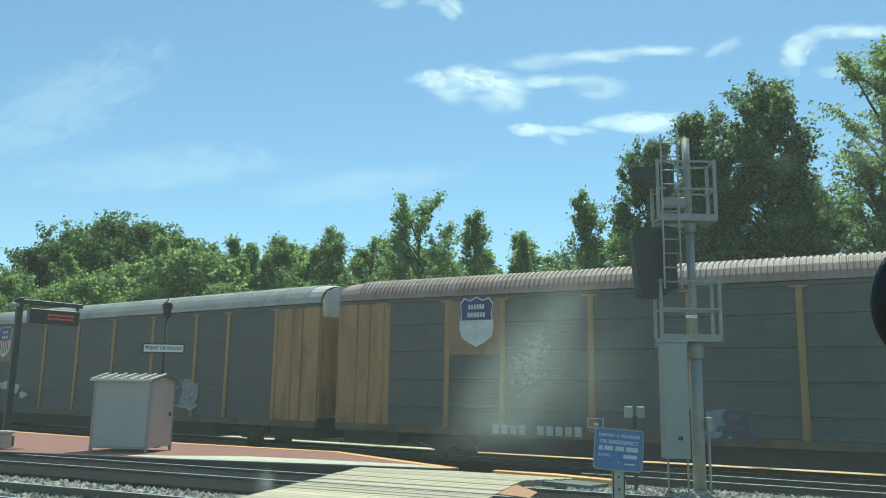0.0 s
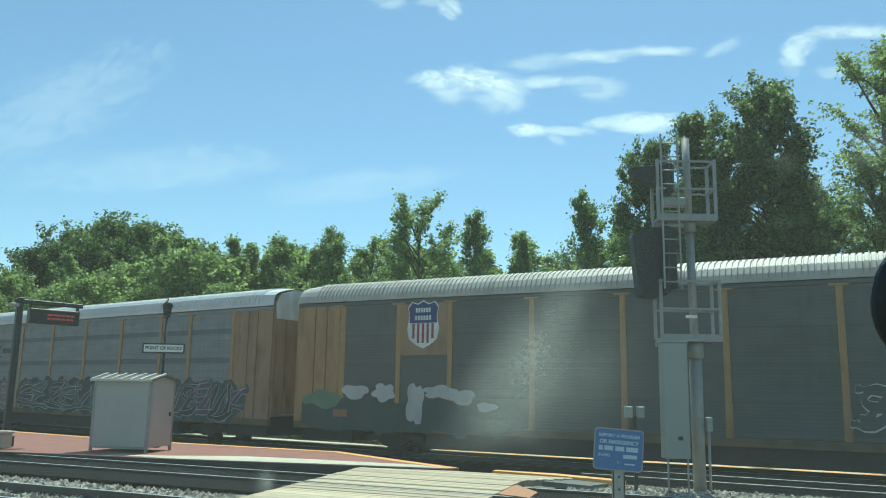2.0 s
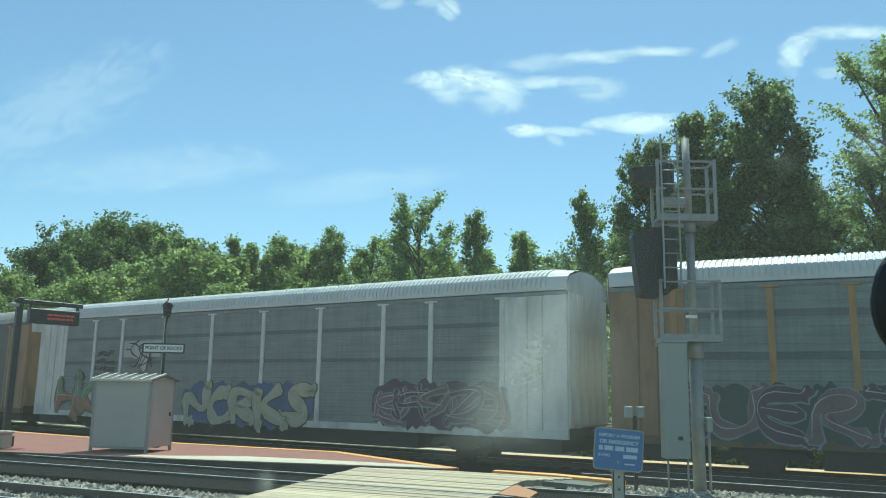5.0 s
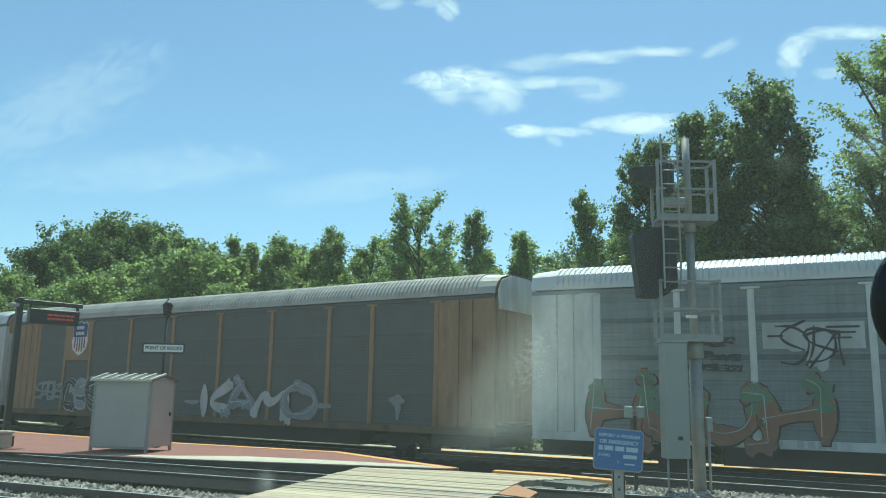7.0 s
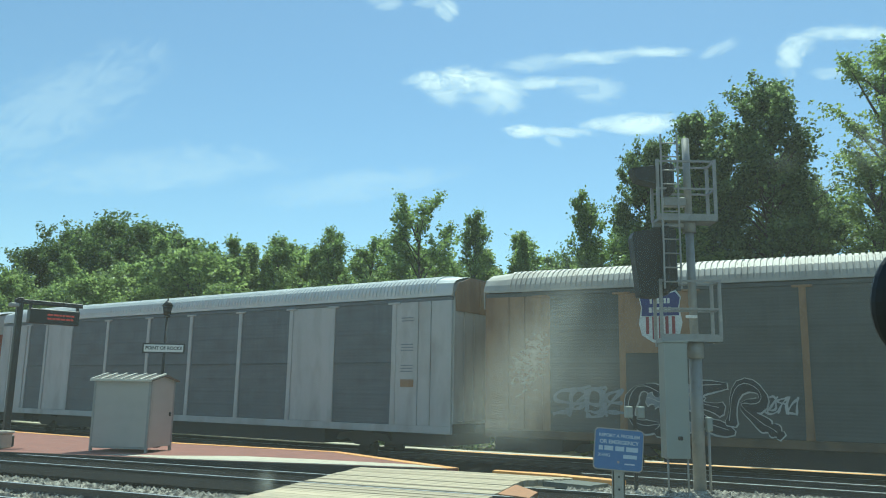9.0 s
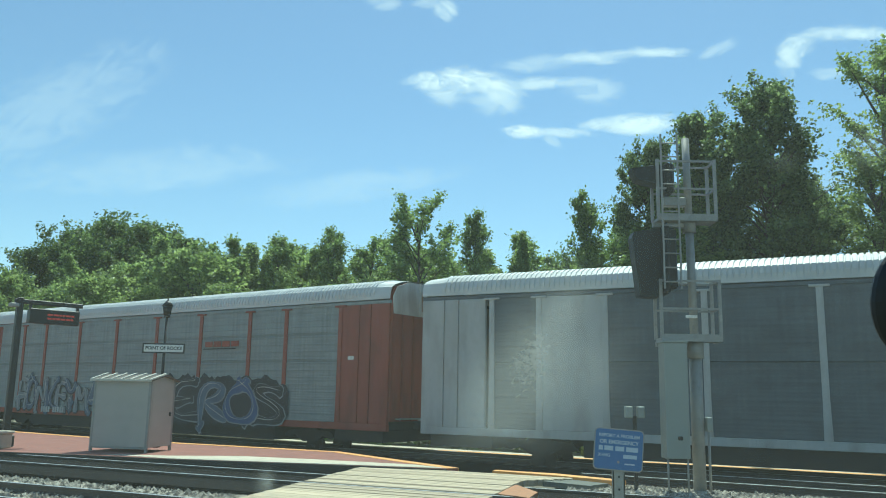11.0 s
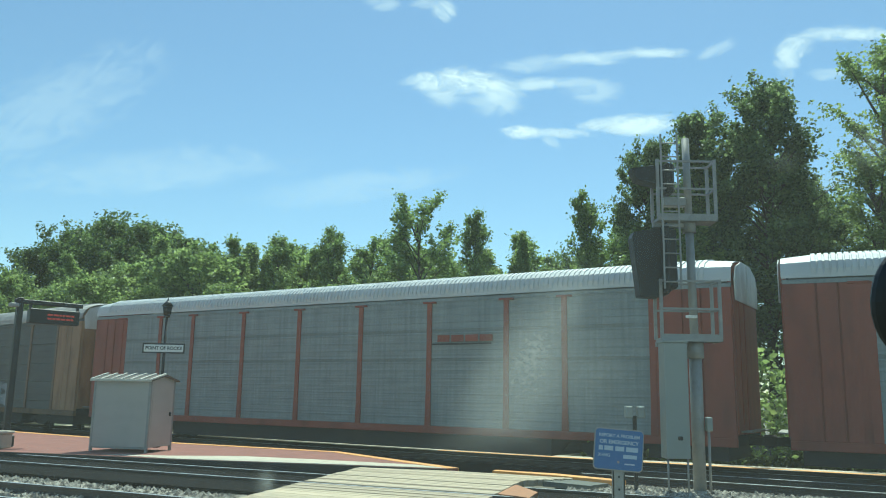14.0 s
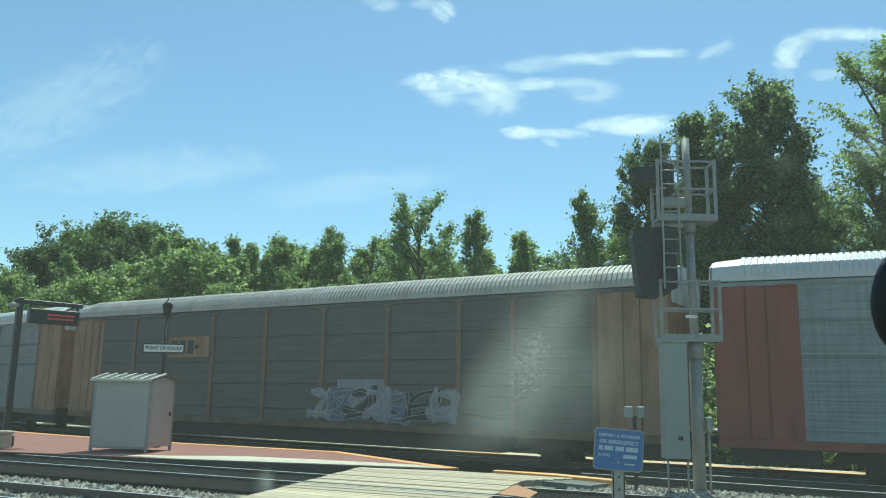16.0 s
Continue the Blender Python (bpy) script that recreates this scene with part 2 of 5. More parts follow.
def thing(name, m, label, category, group="", kind=""):
    e = new(name)
    e.empty_display_size = 0.3
    e.matrix_world = m
    return tagged(e, label, category, group, kind)


def lettering(text, size, material, parent, m, name="lettering"):
    c = bpy.data.curves.new(name, "FONT")
    c.body, c.size, c.align_x, c.align_y, c.extrude = text, size, "CENTER", "CENTER", 0.001
    c.offset = size * 0.03
    c.materials.append(material)
    o = new(name, c)
    o.parent = parent
    o.matrix_local = m
    return o


# ---- the ground and the far curved track ----
def sheet(name, pts, z, material, label="", kind="structure", thick=0.0, parent=None, edge=None):
    bm = B()
    prism(bm, pts, "z", z - max(thick, 0.02), z)
    return part(name, fixed(bm), material, parent, label, kind)


gb = B()
gv = [gb.verts.new((x, y, -0.45)) for x, y in ((-2500, -2500), (2500, -2500), (2500, 2500), (-2500, 2500))]
gb.faces.new(gv)
tagged(part("ground", gb, M["soil"]), "dry gravelly ground with sparse grass", "ground", kind="structure")

PHI, CURVE, DIST = -0.54391, 0.00433, 28.842
RAIL_Z = -0.15


def arc(s, off=0.0):
    a = PHI + CURVE * s
    x = (math.sin(a) - math.sin(PHI)) / CURVE
    y = DIST - (math.cos(a) - math.cos(PHI)) / CURVE
    return Vector((x - math.sin(a) * off, y + math.cos(a) * off)), a


def swept(bm, path, profile, mi=0, cap=True):
    """Profile (across, up) carried along path, a list of (point, angle, z)."""
    rows = []
    for p, a, z in path:
        rows.append([bm.verts.new((p.x - math.sin(a) * o, p.y + math.cos(a) * o, z + h)) for o, h in profile])
    k = len(profile)
    for r0, r1 in zip(rows, rows[1:]):
        for i in range(k):
            j = (i + 1) % k
            f = bm.faces.new((r0[i], r1[i], r1[j], r0[j]))
            f.material_index = mi
    if cap:
        bm.faces.new(rows[0]), bm.faces.new(rows[-1][::-1])
    return bm


RAIL = [(-0.075, -0.17), (0.075, -0.17), (0.075, -0.155), (0.012, -0.13), (0.012, -0.05), (0.036, -0.035), (0.036, -0.004), (-0.036, -0.004), (-0.036, -0.035), (-0.012, -0.05), (-0.012, -0.13), (-0.075, -0.155)]
HEAD = [(-0.034, -0.004), (0.034, -0.004), (0.03, 0.0), (-0.03, 0.0)]


def lay_rail(path, parent):
    r = part("rail", fixed(swept(B(), path, RAIL)), M["rail"], parent)
    part("rail_head", fixed(swept(B(), path, HEAD)), M["railtop"], r, "polished running surface")
    return r


def line_path(a, b, lo, hi, z):
    a, b = Vector(a), Vector(b)
    d = (b - a).normalized()
    ang = math.atan2(d.y, d.x)
    return [(a + d * s, ang, z) for s in (lo, hi)]


far = tagged(thing("far_track", Matrix(), "curved railway track under the passing train", "track"), kind="structure")
bed_path = [(*arc(s), -0.32) for s in np.arange(-150, 90, 4.0)]
# dark bed drawn out to 3.07, so its colour carries the train's shade
part("ballast_bed", fixed(swept(B(), bed_path, [(-3.6, -0.11), (-1.9, 0.0), (1.9, 0.0), (3.07, -0.03), (3.07, -0.11)])), M["dark_ballast"], far, "dark ballast, stain and shade in its colour")
for off in (-0.7535, 0.7535):
    lay_rail([(*arc(s, off), RAIL_Z) for s in np.arange(-150, 90, 3.0)], far)
tb = B()
box(tb, -0.115, 0.115, -1.3, 1.3, -0.17, 0.0, 0.012)
far_tie = part("tie", tb, M["tie"], far)
first = True
for s in np.arange(-48, 34, 0.55):
    p, a = arc(s)
    m = Matrix.Translation((p.x, p.y, RAIL_Z - 0.155)) @ Matrix.Rotation(a, 4, "Z")
    if first:
        far_tie.matrix_local, first = m, False
    else:
        again(far_tie, m, far)

# pale walk with a painted edge beyond the far track
walk_path = [(*arc(s), 0.0) for s in np.arange(-150, 90, 4.0)]
far_walk = part("far_walk", fixed(swept(B(), walk_path, [(3.42, -0.44), (4.2, -0.44), (4.2, -0.33), (3.42, -0.33)])), M["concrete"])
tagged(far_walk, "pale concrete walk beyond the far track", "pavement", kind="structure")
edge_path = [(*arc(s), 0.0) for s in np.arange(-2, 40, 3.0)]
tagged(part("far_walk_edge", fixed(swept(B(), edge_path, [(3.08, -0.44), (3.41, -0.44), (3.41, -0.32), (3.08, -0.32)])), M["tactile"]), "yellow painted edge of the far walk", "platform edge", kind="structure")

# ---- near track ----
R1A, R1B = Vector((-11.07, 21.08)), Vector((0.9, 15.71))
UDIR = (R1B - R1A).normalized()
UANG = math.atan2(UDIR.y, UDIR.x)
NDIR = Vector((-UDIR.y, UDIR.x))


def near_pt(u, v):
    """u along the near track from its rail at the crossing, v across it, away from the camera."""
    return R1B + UDIR * u + NDIR * v


near = tagged(thing("near_track", Matrix(), "straight railway track beside the brick platform", "track"), kind="structure")
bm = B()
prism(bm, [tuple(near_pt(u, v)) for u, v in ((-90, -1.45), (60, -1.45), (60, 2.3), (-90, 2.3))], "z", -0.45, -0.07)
part("ballast_bed", fixed(bm), M["dark_ballast"], near, "dark ballast, stain and shade in its colour")
GAUGE = 1.6
for v in (0.0, GAUGE):
    lay_rail([(near_pt(u, v), UANG, 0.0) for u in (-90, 60)], near)

second = tagged(thing("second_track", Matrix(), "railway track on pale ballast beside the crossing", "track"), kind="structure")
for v in (-3.17, -4.7):
    lay_rail([(near_pt(u, v), UANG, 0.0) for u in (-90, 60)], second)
bm = B()
prism(bm, [tuple(near_pt(u, v)) for u, v in ((-90, -7.2), (60, -7.2), (60, -1.46), (-90, -1.46))], "z", -0.45, -0.19)
part("ballast_bed", fixed(bm), M["ballast"], second, "pale grey ballast")

side = tagged(thing("siding_track", Matrix(), "railway track joining beyond the signal mast", "track"), kind="structure")
lay_rail(line_path((4.35, 19.95), (9.16, 17.19), -1.0, 40, 0.0), side)
lay_rail(line_path((5.15, 21.32), (9.96, 18.56), -0.6, 40, 0.0), side)
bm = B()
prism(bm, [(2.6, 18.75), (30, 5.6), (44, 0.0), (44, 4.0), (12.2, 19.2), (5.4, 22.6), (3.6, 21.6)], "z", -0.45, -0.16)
part("ballast_bed", fixed(bm), M["dark_ballast"], side, "near-black ballast")
bm = B()
prism(bm, [(2.9, 18.9), (3.6, 17.2), (30, 4.9), (30, 6.2), (9.3, 16.4), (4.3, 19.2)], "z", -0.45, -0.14)
part("ballast_shoulder", fixed(bm), M["ballast"], side, "pale ballast between the tracks")


# loose stones on the pale ballast
def stones(name, area, count, z, seed, material, label):
    rng = np.random.default_rng(seed)
    base = np.array([(1, 0, 0), (-1, 0, 0), (0, 1, 0), (0, -1, 0), (0, 0, 1), (0, 0, -1)], float)
    faces = [(0, 2, 4), (2, 1, 4), (1, 3, 4), (3, 0, 4), (2, 0, 5), (1, 2, 5), (3, 1, 5), (0, 3, 5)]
    vs, fs = [], []
    for i in range(count):
        x, y = area(rng)
        s = rng.uniform(0.028, 0.08)
        v = base * rng.uniform(0.6, 1.25, (6, 3)) + rng.normal(0, 0.22, (6, 3))
        a = rng.uniform(0, 6.28)
        c, d = math.cos(a), math.sin(a)
        v = np.stack([v[:, 0] * c - v[:, 1] * d, v[:, 0] * d + v[:, 1] * c, v[:, 2] * 0.75], 1) * s + (x, y, z + s * 0.3)
        k = len(vs)
        vs.extend(map(tuple, v))
        fs.extend((a0 + k, b0 + k, c0 + k) for a0, b0, c0 in faces)
    me = bpy.data.meshes.new(name)
    me.from_pydata(vs, [], fs)
    me.materials.append(material)
    return tagged(new(name, me), label, "gravel", kind="stuff")


def left_area(rng):
    p = near_pt(rng.uniform(-17, -1.5), rng.uniform(-3.25, -1.35) if rng.random() < 0.85 else rng.uniform(-4.6, -3.2))
    return p.x, p.y


def right_area(rng):
    t = rng.uniform(0, 1)
    a, b = Vector((3.0, 18.4)), Vector((10.5, 15.0))
    p = a.lerp(b, t) + Vector((0.4, 0.9)).normalized() * rng.uniform(-0.85, 0.75)
    return p.x, p.y


stones("gravel", left_area, 6500, -0.19, 4, M["ballast"], "pale grey crushed ballast stones")
stones("gravel", right_area, 4500, -0.14, 5, M["ballast"], "pale grey crushed ballast stones beside the signal mast")

# ---- brick platform ----
PZ = 0.05
far_edge = [(-40.0, 48.9), (-17.18, 33.54), (-13.2, 30.9), (-8.98, 28.29), (-3.06, 25.4), (-1.2, 22.8), (0.46, 20.55)]
near_edge = [(0.2, 20.35), (-1.94, 20.86), (-7.06, 21.87), (-9.63, 22.66), (-12.17, 23.25), (-40.0, 33.6)]
platform = part("platform", fixed(prism(B(), far_edge + near_edge, "z", -0.44, PZ)), M["brick"])
tagged(platform, "low red brick station platform with a yellow edge", "platform", kind="structure")


def inside(p, poly):
    c = False
    for i in range(len(poly)):
        (x0, y0), (x1, y1) = poly[i], poly[i - 1]
        if (y0 > p[1]) != (y1 > p[1]) and p[0] < (x1 - x0) * (p[1] - y0) / (y1 - y0) + x0:
            c = not c
    return c


def ribbon(pts, w0, w1, z0, z1):
    """A band along a line of points, from w0 to w1 across it."""
    bm = B()
    path = []
    for i, p in enumerate(pts):
        a = Vector(pts[max(i - 1, 0)])
        b = Vector(pts[min(i + 1, len(pts) - 1)])
        d = b - a
        path.append((Vector(p), math.atan2(d.y, d.x), 0.0))
    return fixed(swept(bm, path, [(w0, z0), (w1, z0), (w1, z1), (w0, z1)]))


# kerb turned from the sun: its shade is put in as a near-black colour
part("kerb", ribbon(near_edge, 0.0, 0.06, -0.43, PZ - 0.01), M["under"], platform, "dark kerb facing the track, shade in its colour")
part("platform_edge", ribbon(far_edge, -0.30, 0.02, PZ - 0.1, PZ + 0.012), M["tactile"], platform, "yellow tactile edge strip")
pale = [(-9.3, 22.95), (-7.4, 22.75), (-5.46, 23.05), (-3.4, 22.4), (-1.9, 21.8), (-0.6, 21.3), (0.3, 20.42), (-1.94, 20.87), (-7.06, 21.88)]
part("concrete_slab", fixed(prism(B(), pale, "z", PZ - 0.03, PZ + 0.008)), M["concrete"], platform, "bleached concrete strip along the platform")

# ---- plank crossing ----
crossing = tagged(thing("plank_crossing", Matrix(), "sun-bleached timber plank crossing over the tracks", "crossing"), kind="structure")


def cross_ends(v):
    """Where a plank at v across the near track starts and ends along it."""
    out = []
    for (ax, ay), (bx, by) in (((-3.51, 14.35), (-2.0, 20.77)), ((1.1, 15.84), (1.94, 18.82))):
        a = Vector((ax, ay)) - R1B
        b = Vector((bx, by)) - R1B
        ua, va, ub, vb = a.dot(UDIR), a.dot(NDIR), b.dot(UDIR), b.dot(NDIR)
        out.append(ua + (ub - ua) * (v - va) / (vb - va))
    return out


rngp = random.Random(3)
v = -6.4
while v < 3.75:
    w = 0.205
    if any(abs(v + w / 2 - r) < 0.16 for r in (0.0, GAUGE, -3.17, -4.7)):
        v += 0.05
        continue
    u0, u1 = cross_ends(v + w / 2)
    if v > 2.6:
        u1 += (v - 2.6) * 0.9
    bm = B()
    box(bm, u0 + rngp.uniform(-0.02, 0.02), u1 + rngp.uniform(-0.03, 0.03), v, v + w - 0.022, -0.12, 0.012 + rngp.uniform(-0.006, 0.006), 0.008)
    o = part("plank", bm, M["plank"], crossing)
    o.matrix_local = Matrix.Translation((R1B.x, R1B.y, 0)) @ Matrix.Rotation(UANG, 4, "Z")
    v += w
bm = B()
prism(bm, [(1.1, 15.75), (1.6, 17.4), (1.9, 16.1), (1.64, 15.2)], "z", -0.1, 0.02)
part("end_ramp", fixed(bm), M["rustplate"], crossing, "rust-brown steel end ramp")
bm = B()
prism(bm, [(1.3, 20.3), (2.6, 19.5), (4.0, 18.3), (4.15, 18.6), (2.8, 19.85), (1.4, 20.55)], "z", -0.12, 0.03)
part("edge_strip", fixed(bm), M["tactile"], crossing, "worn yellow edge strip")
bm = B()
prism(bm, [(2.1, 18.7), (2.75, 19.3), (3.7, 18.3), (3.2, 17.75)], "z", -0.13, -0.02)
part("rubber_mat", fixed(bm), M["rubber"], crossing, "dusty grey rubber panel")


# ---- station things ----
def gable_shed(m):
    t = thing("equipment_shed", m, "pale grey steel equipment shed with ribbed gable roof", "shed")
    W, D, H, z0 = 1.86, 1.25, 2.10, 0.14
    part("body", box(B(), 0, W, 0, D, z0, H - 0.04, 0.012), M["shed"], t)
    for x in (0.0, W - 0.05):
        for y in (0.0, D - 0.05):
            part("leg", box(B(), x - 0.012, x + 0.062, y - 0.012, y + 0.062, 0, H - 0.06, 0.006), M["mast"], t)
    part("bottom_rail", box(B(), -0.015, W + 0.015, -0.018, 0.03, z0 - 0.05, z0, 0.006), M["mast"], t)
    part("roof", fixed(prism(B(), [(-0.1, H - 0.06), (D / 2, H + 0.11), (D + 0.1, H - 0.06), (D + 0.1, H - 0.10), (D / 2, H + 0.07), (-0.1, H - 0.10)], "x", -0.1, W + 0.1)), M["shedroof"], t)
    part("gable", fixed(prism(B(), [(0.0, H - 0.05), (D / 2, H + 0.05), (D, H - 0.05)], "x", 0.02, W - 0.02)), M["shed"], t)
    for i in range(7):
        x = -0.05 + i * (W + 0.1) / 6
        bm = B()
        prism(bm, [(-0.11, H - 0.03), (D / 2, H + 0.15), (D / 2, H + 0.11), (-0.11, H - 0.07)], "x", x - 0.03, x + 0.03)
        part("roof_rib", fixed(bm), M["shedrib"], t)
    bm = B()
    box(bm, W + 0.002, W + 0.012, 0.12, D - 0.12, z0 + 0.1, H - 0.12, 0.003)
    d = part("door", bm, M["shed"], t)
    part("hasp", box(B(), W + 0.012, W + 0.05, D - 0.25, D - 0.19, 1.0, 1.12, 0.006), M["black"], d, "black padlock hasp")
    part("eave_trim", box(B(), -0.09, W + 0.09, -0.13, -0.1, H - 0.11, H - 0.045, 0.006), M["shedrib"], t)
    return t


gable_shed(pose(-10.12, 24.08, PZ, 0, 0, -14))


def lamp_and_sign(m):
    t = thing("station_lamp", m, "slim black lamp post carrying a station name board", "lamp post")
    bm = B()
    tube(bm, (0, 0, 0), (0, 0, 0.5), 0.11, 12, 0.08)
    tube(bm, (0, 0, 0.5), (0, 0, 4.05), 0.052, 10, 0.04)
    part("post", bm, M["black"], t)
    bm = B()
    tube(bm, (0, 0, 4.05), (0, 0, 4.12), 0.09, 8, 0.11)
    tube(bm, (0, 0, 4.12), (0, 0, 4.42), 0.11, 8, 0.16)
    tube(bm, (0, 0, 4.42), (0, 0, 4.58), 0.2, 8, 0.05)
    tube(bm, (0, 0, 4.58), (0, 0, 4.72), 0.03, 8, 0.005)
    part("lantern", bm, M["black"], t)
    b = part("name_board", box(B(), -0.62, 0.62, -0.095, -0.06, 2.95, 3.18, 0.006), M["signwhite"], t, "white station name board")
    part("board_frame", box(B(), -0.665, 0.665, -0.09, -0.066, 2.905, 3.225, 0.004), M["black"], b)
    lettering("POINT OF ROCKS", 0.142, M["black"], b, Matrix.Translation((0, -0.098, 3.065)) @ Matrix.Rotation(radians(90), 4, "X"))
    return t


lamp_and_sign(pose(-8.82, 26.0, PZ, 0, 0, 2))


def display_post(m):
    t = thing("departure_display", m, "black post with an arm holding a red LED departure board", "display")
    part("post", box(B(), -0.09, 0.09, -0.09, 0.09, 0.0, 4.5, 0.015), M["black"], t)
    part("foot", box(B(), -0.2, 0.2, -0.2, 0.2, 0.0, 0.35, 0.03), M["black"], t)
    part("arm", box(B(), -0.15, 1.92, -0.05, 0.05, 4.32, 4.46, 0.015), M["black"], t)
    part("bracket", box(B(), 0.28, 0.36, -0.04, 0.04, 4.15, 4.34), M["black"], t)
    part("bracket", box(B(), 1.72, 1.80, -0.04, 0.04, 4.15, 4.34), M["black"], t)
    b = part("board", box(B(), 0.28, 1.8, -0.14, 0.14, 3.74, 4.2, 0.02), M["black"], t)
    rg = random.Random(2)
    for k, z in enumerate((4.0, 3.88)):
        x = 0.8
        while x < 1.6:
            w = rg.uniform(0.06, 0.16)
            part("led_bar", box(B(), x, min(x + w, 1.62), -0.146, -0.141, z, z + 0.055), M["led"], b, "glowing red characters")
            x += w + 0.03
    part("floodlight", box(B(), -0.3, -0.05, -0.12, 0.1, 4.2, 4.32, 0.02), M["mast"], t, "grey floodlight")
    return t


display_post(pose(-13.05, 25.0, PZ, 0, 0, 46))
bm = B()
box(bm, -0.5, 0.42, -0.35, 0.35, 0, 0.42, 0.03)
box(bm, -0.54, 0.46, -0.39, 0.39, 0.42, 0.5, 0.02)
tagged(part("planter_box", bm, M["concrete"]), "pale concrete planter box on the brick platform", "planter").matrix_world = pose(-13.1, 24.35, PZ, 0, 0, -12)


def signal_mast(m):
    t = thing("signal_mast", m, "grey galvanised railway signal mast with ladder and two caged platforms", "signal")
    bm = B()
    tube(bm, (0, 0, 0), (0, 0, 3.2), 0.135, 14)
    tube(bm, (0, 0, 3.1), (-0.03, 0, 5.9), 0.095, 12)
    tube(bm, (-0.03, 0, 5.9), (-0.05, 0, 7.85), 0.085, 12)
    part("pole", bm, M["mast"], t)
    part("base_flange", tube(B(), (0, 0, 0), (0, 0, 0.05), 0.26, 12), M["mast"], t)
    part("collar", tube(B(), (0, 0, 2.85), (0, 0, 3.2), 0.19, 12), M["mast"], t)
    part("collar", tube(B(), (-0.03, 0, 5.65), (-0.03, 0, 5.95), 0.15, 12), M["mast"], t)
    for z, top in ((3.26, 4.56), (5.93, 7.28)):
        p = part("platform_floor", box(B(), -0.78, 0.5, -0.26, 0.26, z - 0.05, z + 0.02), M["mast"], t, "steel grating platform")
        part("toe_board", box(B(), -0.8, 0.52, -0.29, -0.26, z - 0.06, z + 0.1), M["mast"], p)
        part("toe_board", box(B(), 0.5, 0.53, -0.29, 0.29, z - 0.06, z + 0.1), M["mast"], p)
        for x in (-0.78, 0.5):
            for y in (-0.26, 0.26):
                part("rail_post", box(B(), x - 0.032, x + 0.032, y - 0.032, y + 0.032, z, top), M["mast"], p)
        for h in (top - 0.04, (z + top) / 2):
            for y in (-0.26, 0.26):
                part("guard_rail", box(B(), -0.78, 0.5, y - 0.022, y + 0.022, h - 0.022, h + 0.022), M["mast"], p)
            part("guard_rail", box(B(), 0.478, 0.522, -0.26, 0.26, h - 0.022, h + 0.022), M["mast"], p)
        part("bracket_arm", box(B(), -0.85, 0.1, -0.06, 0.06, z - 0.17, z - 0.06), M["mast"], p)
    lad = part("ladder", box(box(B(), -0.80, -0.765, -0.62, -0.585, 4.3, 7.75), -0.44, -0.405, -0.62, -0.585, 4.3, 7.75), M["mast"], t, "steel rung ladder")
    for i in range(11):
        part("rung", tube(B(), (-0.78, -0.602, 4.45 + i * 0.31), (-0.42, -0.602, 4.45 + i * 0.31), 0.016, 6), M["mast"], lad)
    h = part("signal_head", box(B(), -0.72, -0.62, -0.52, 0.3, 4.2, 5.78, 0.06), M["black"], t, "black signal head with hooded lamps")
    bm = B()
    prism(bm, [(-0.72, 4.3), (-0.72, 5.72), (-1.32, 5.62), (-1.36, 5.5), (-1.22, 4.18), (-0.8, 4.16)], "y", -0.2, 0.22)
    part("hood", fixed(bm), M["black"], h)
    part("rear_case", box(B(), -0.62, -0.4, -0.3, 0.2, 4.35, 5.7, 0.04), M["black"], h)
    h = part("signal_head", box(B(), -0.62, -0.4, -0.3, 0.3, 6.5, 7.2, 0.05), M["black"], t, "black signal head with hooded lamp")
    bm = B()
    prism(bm, [(-0.62, 6.68), (-0.62, 7.18), (-1.34, 7.08), (-1.22, 6.82)], "y", -0.2, 0.2)
    part("hood", fixed(bm), M["black"], h)
    j = part("junction_box", box(B(), -0.6, -0.1, -0.1, 0.12, 6.25, 6.45, 0.02), M["mast"], t)
    part("clamp", box(B(), -0.22, 0.02, -0.2, -0.12, 3.72, 3.78, 0.01), M["signwhite"], t, "bright metal clamp")
    part("conduit", tube(B(), (0.2, -0.1, 0), (0.2, -0.1, 1.3), 0.03, 8), M["mast"], t)
    part("small_box", box(B(), 0.14, 0.27, -0.18, -0.02, 1.3, 1.6, 0.02), M["cabinet"], t)
    return t


signal_mast(pose(5.56, 17.85, -0.15, 0, 0, 0))


def relay_cabinet(m):
    t = thing("relay_cabinet", m, "tall narrow grey-green steel relay cabinet on thin legs", "cabinet")
    b = part("body", box(B(), -0.31, 0.2, -0.2, 0.2, 0.74, 3.16, 0.015), M["cabinet"], t)
    part("handle", box(B(), -0.06, 0.04, -0.235, -0.2, 1.12, 1.2, 0.01), M["black"], b, "black latch")
    part("lip", box(B(), -0.33, 0.22, -0.22, 0.22, 3.16, 3.2, 0.006), M["cabinet"], b)
    for x in (-0.26, 0.16):
        part("leg", tube(B(), (x, -0.12, 0), (x, -0.12, 0.76), 0.022, 8), M["mast"], t)
    return t


relay_cabinet(pose(5.05, 17.6, -0.15, 0, 0, 2))


def post_box(m):
    t = thing("switch_box", m, "small pale grey box on a dark slim post", "control box")
    part("post", box(B(), -0.04, 0.04, -0.03, 0.03, 0, 1.6, 0.005), M["black"], t)
    part("box", box(B(), -0.21, -0.05, -0.09, 0.09, 1.55, 1.8, 0.02), M["cabinet"], t)
    part("box", box(B(), 0.05, 0.21, -0.09, 0.09, 1.55, 1.8, 0.02), M["cabinet"], t)
    return t


post_box(pose(4.2, 17.85, -0.15))


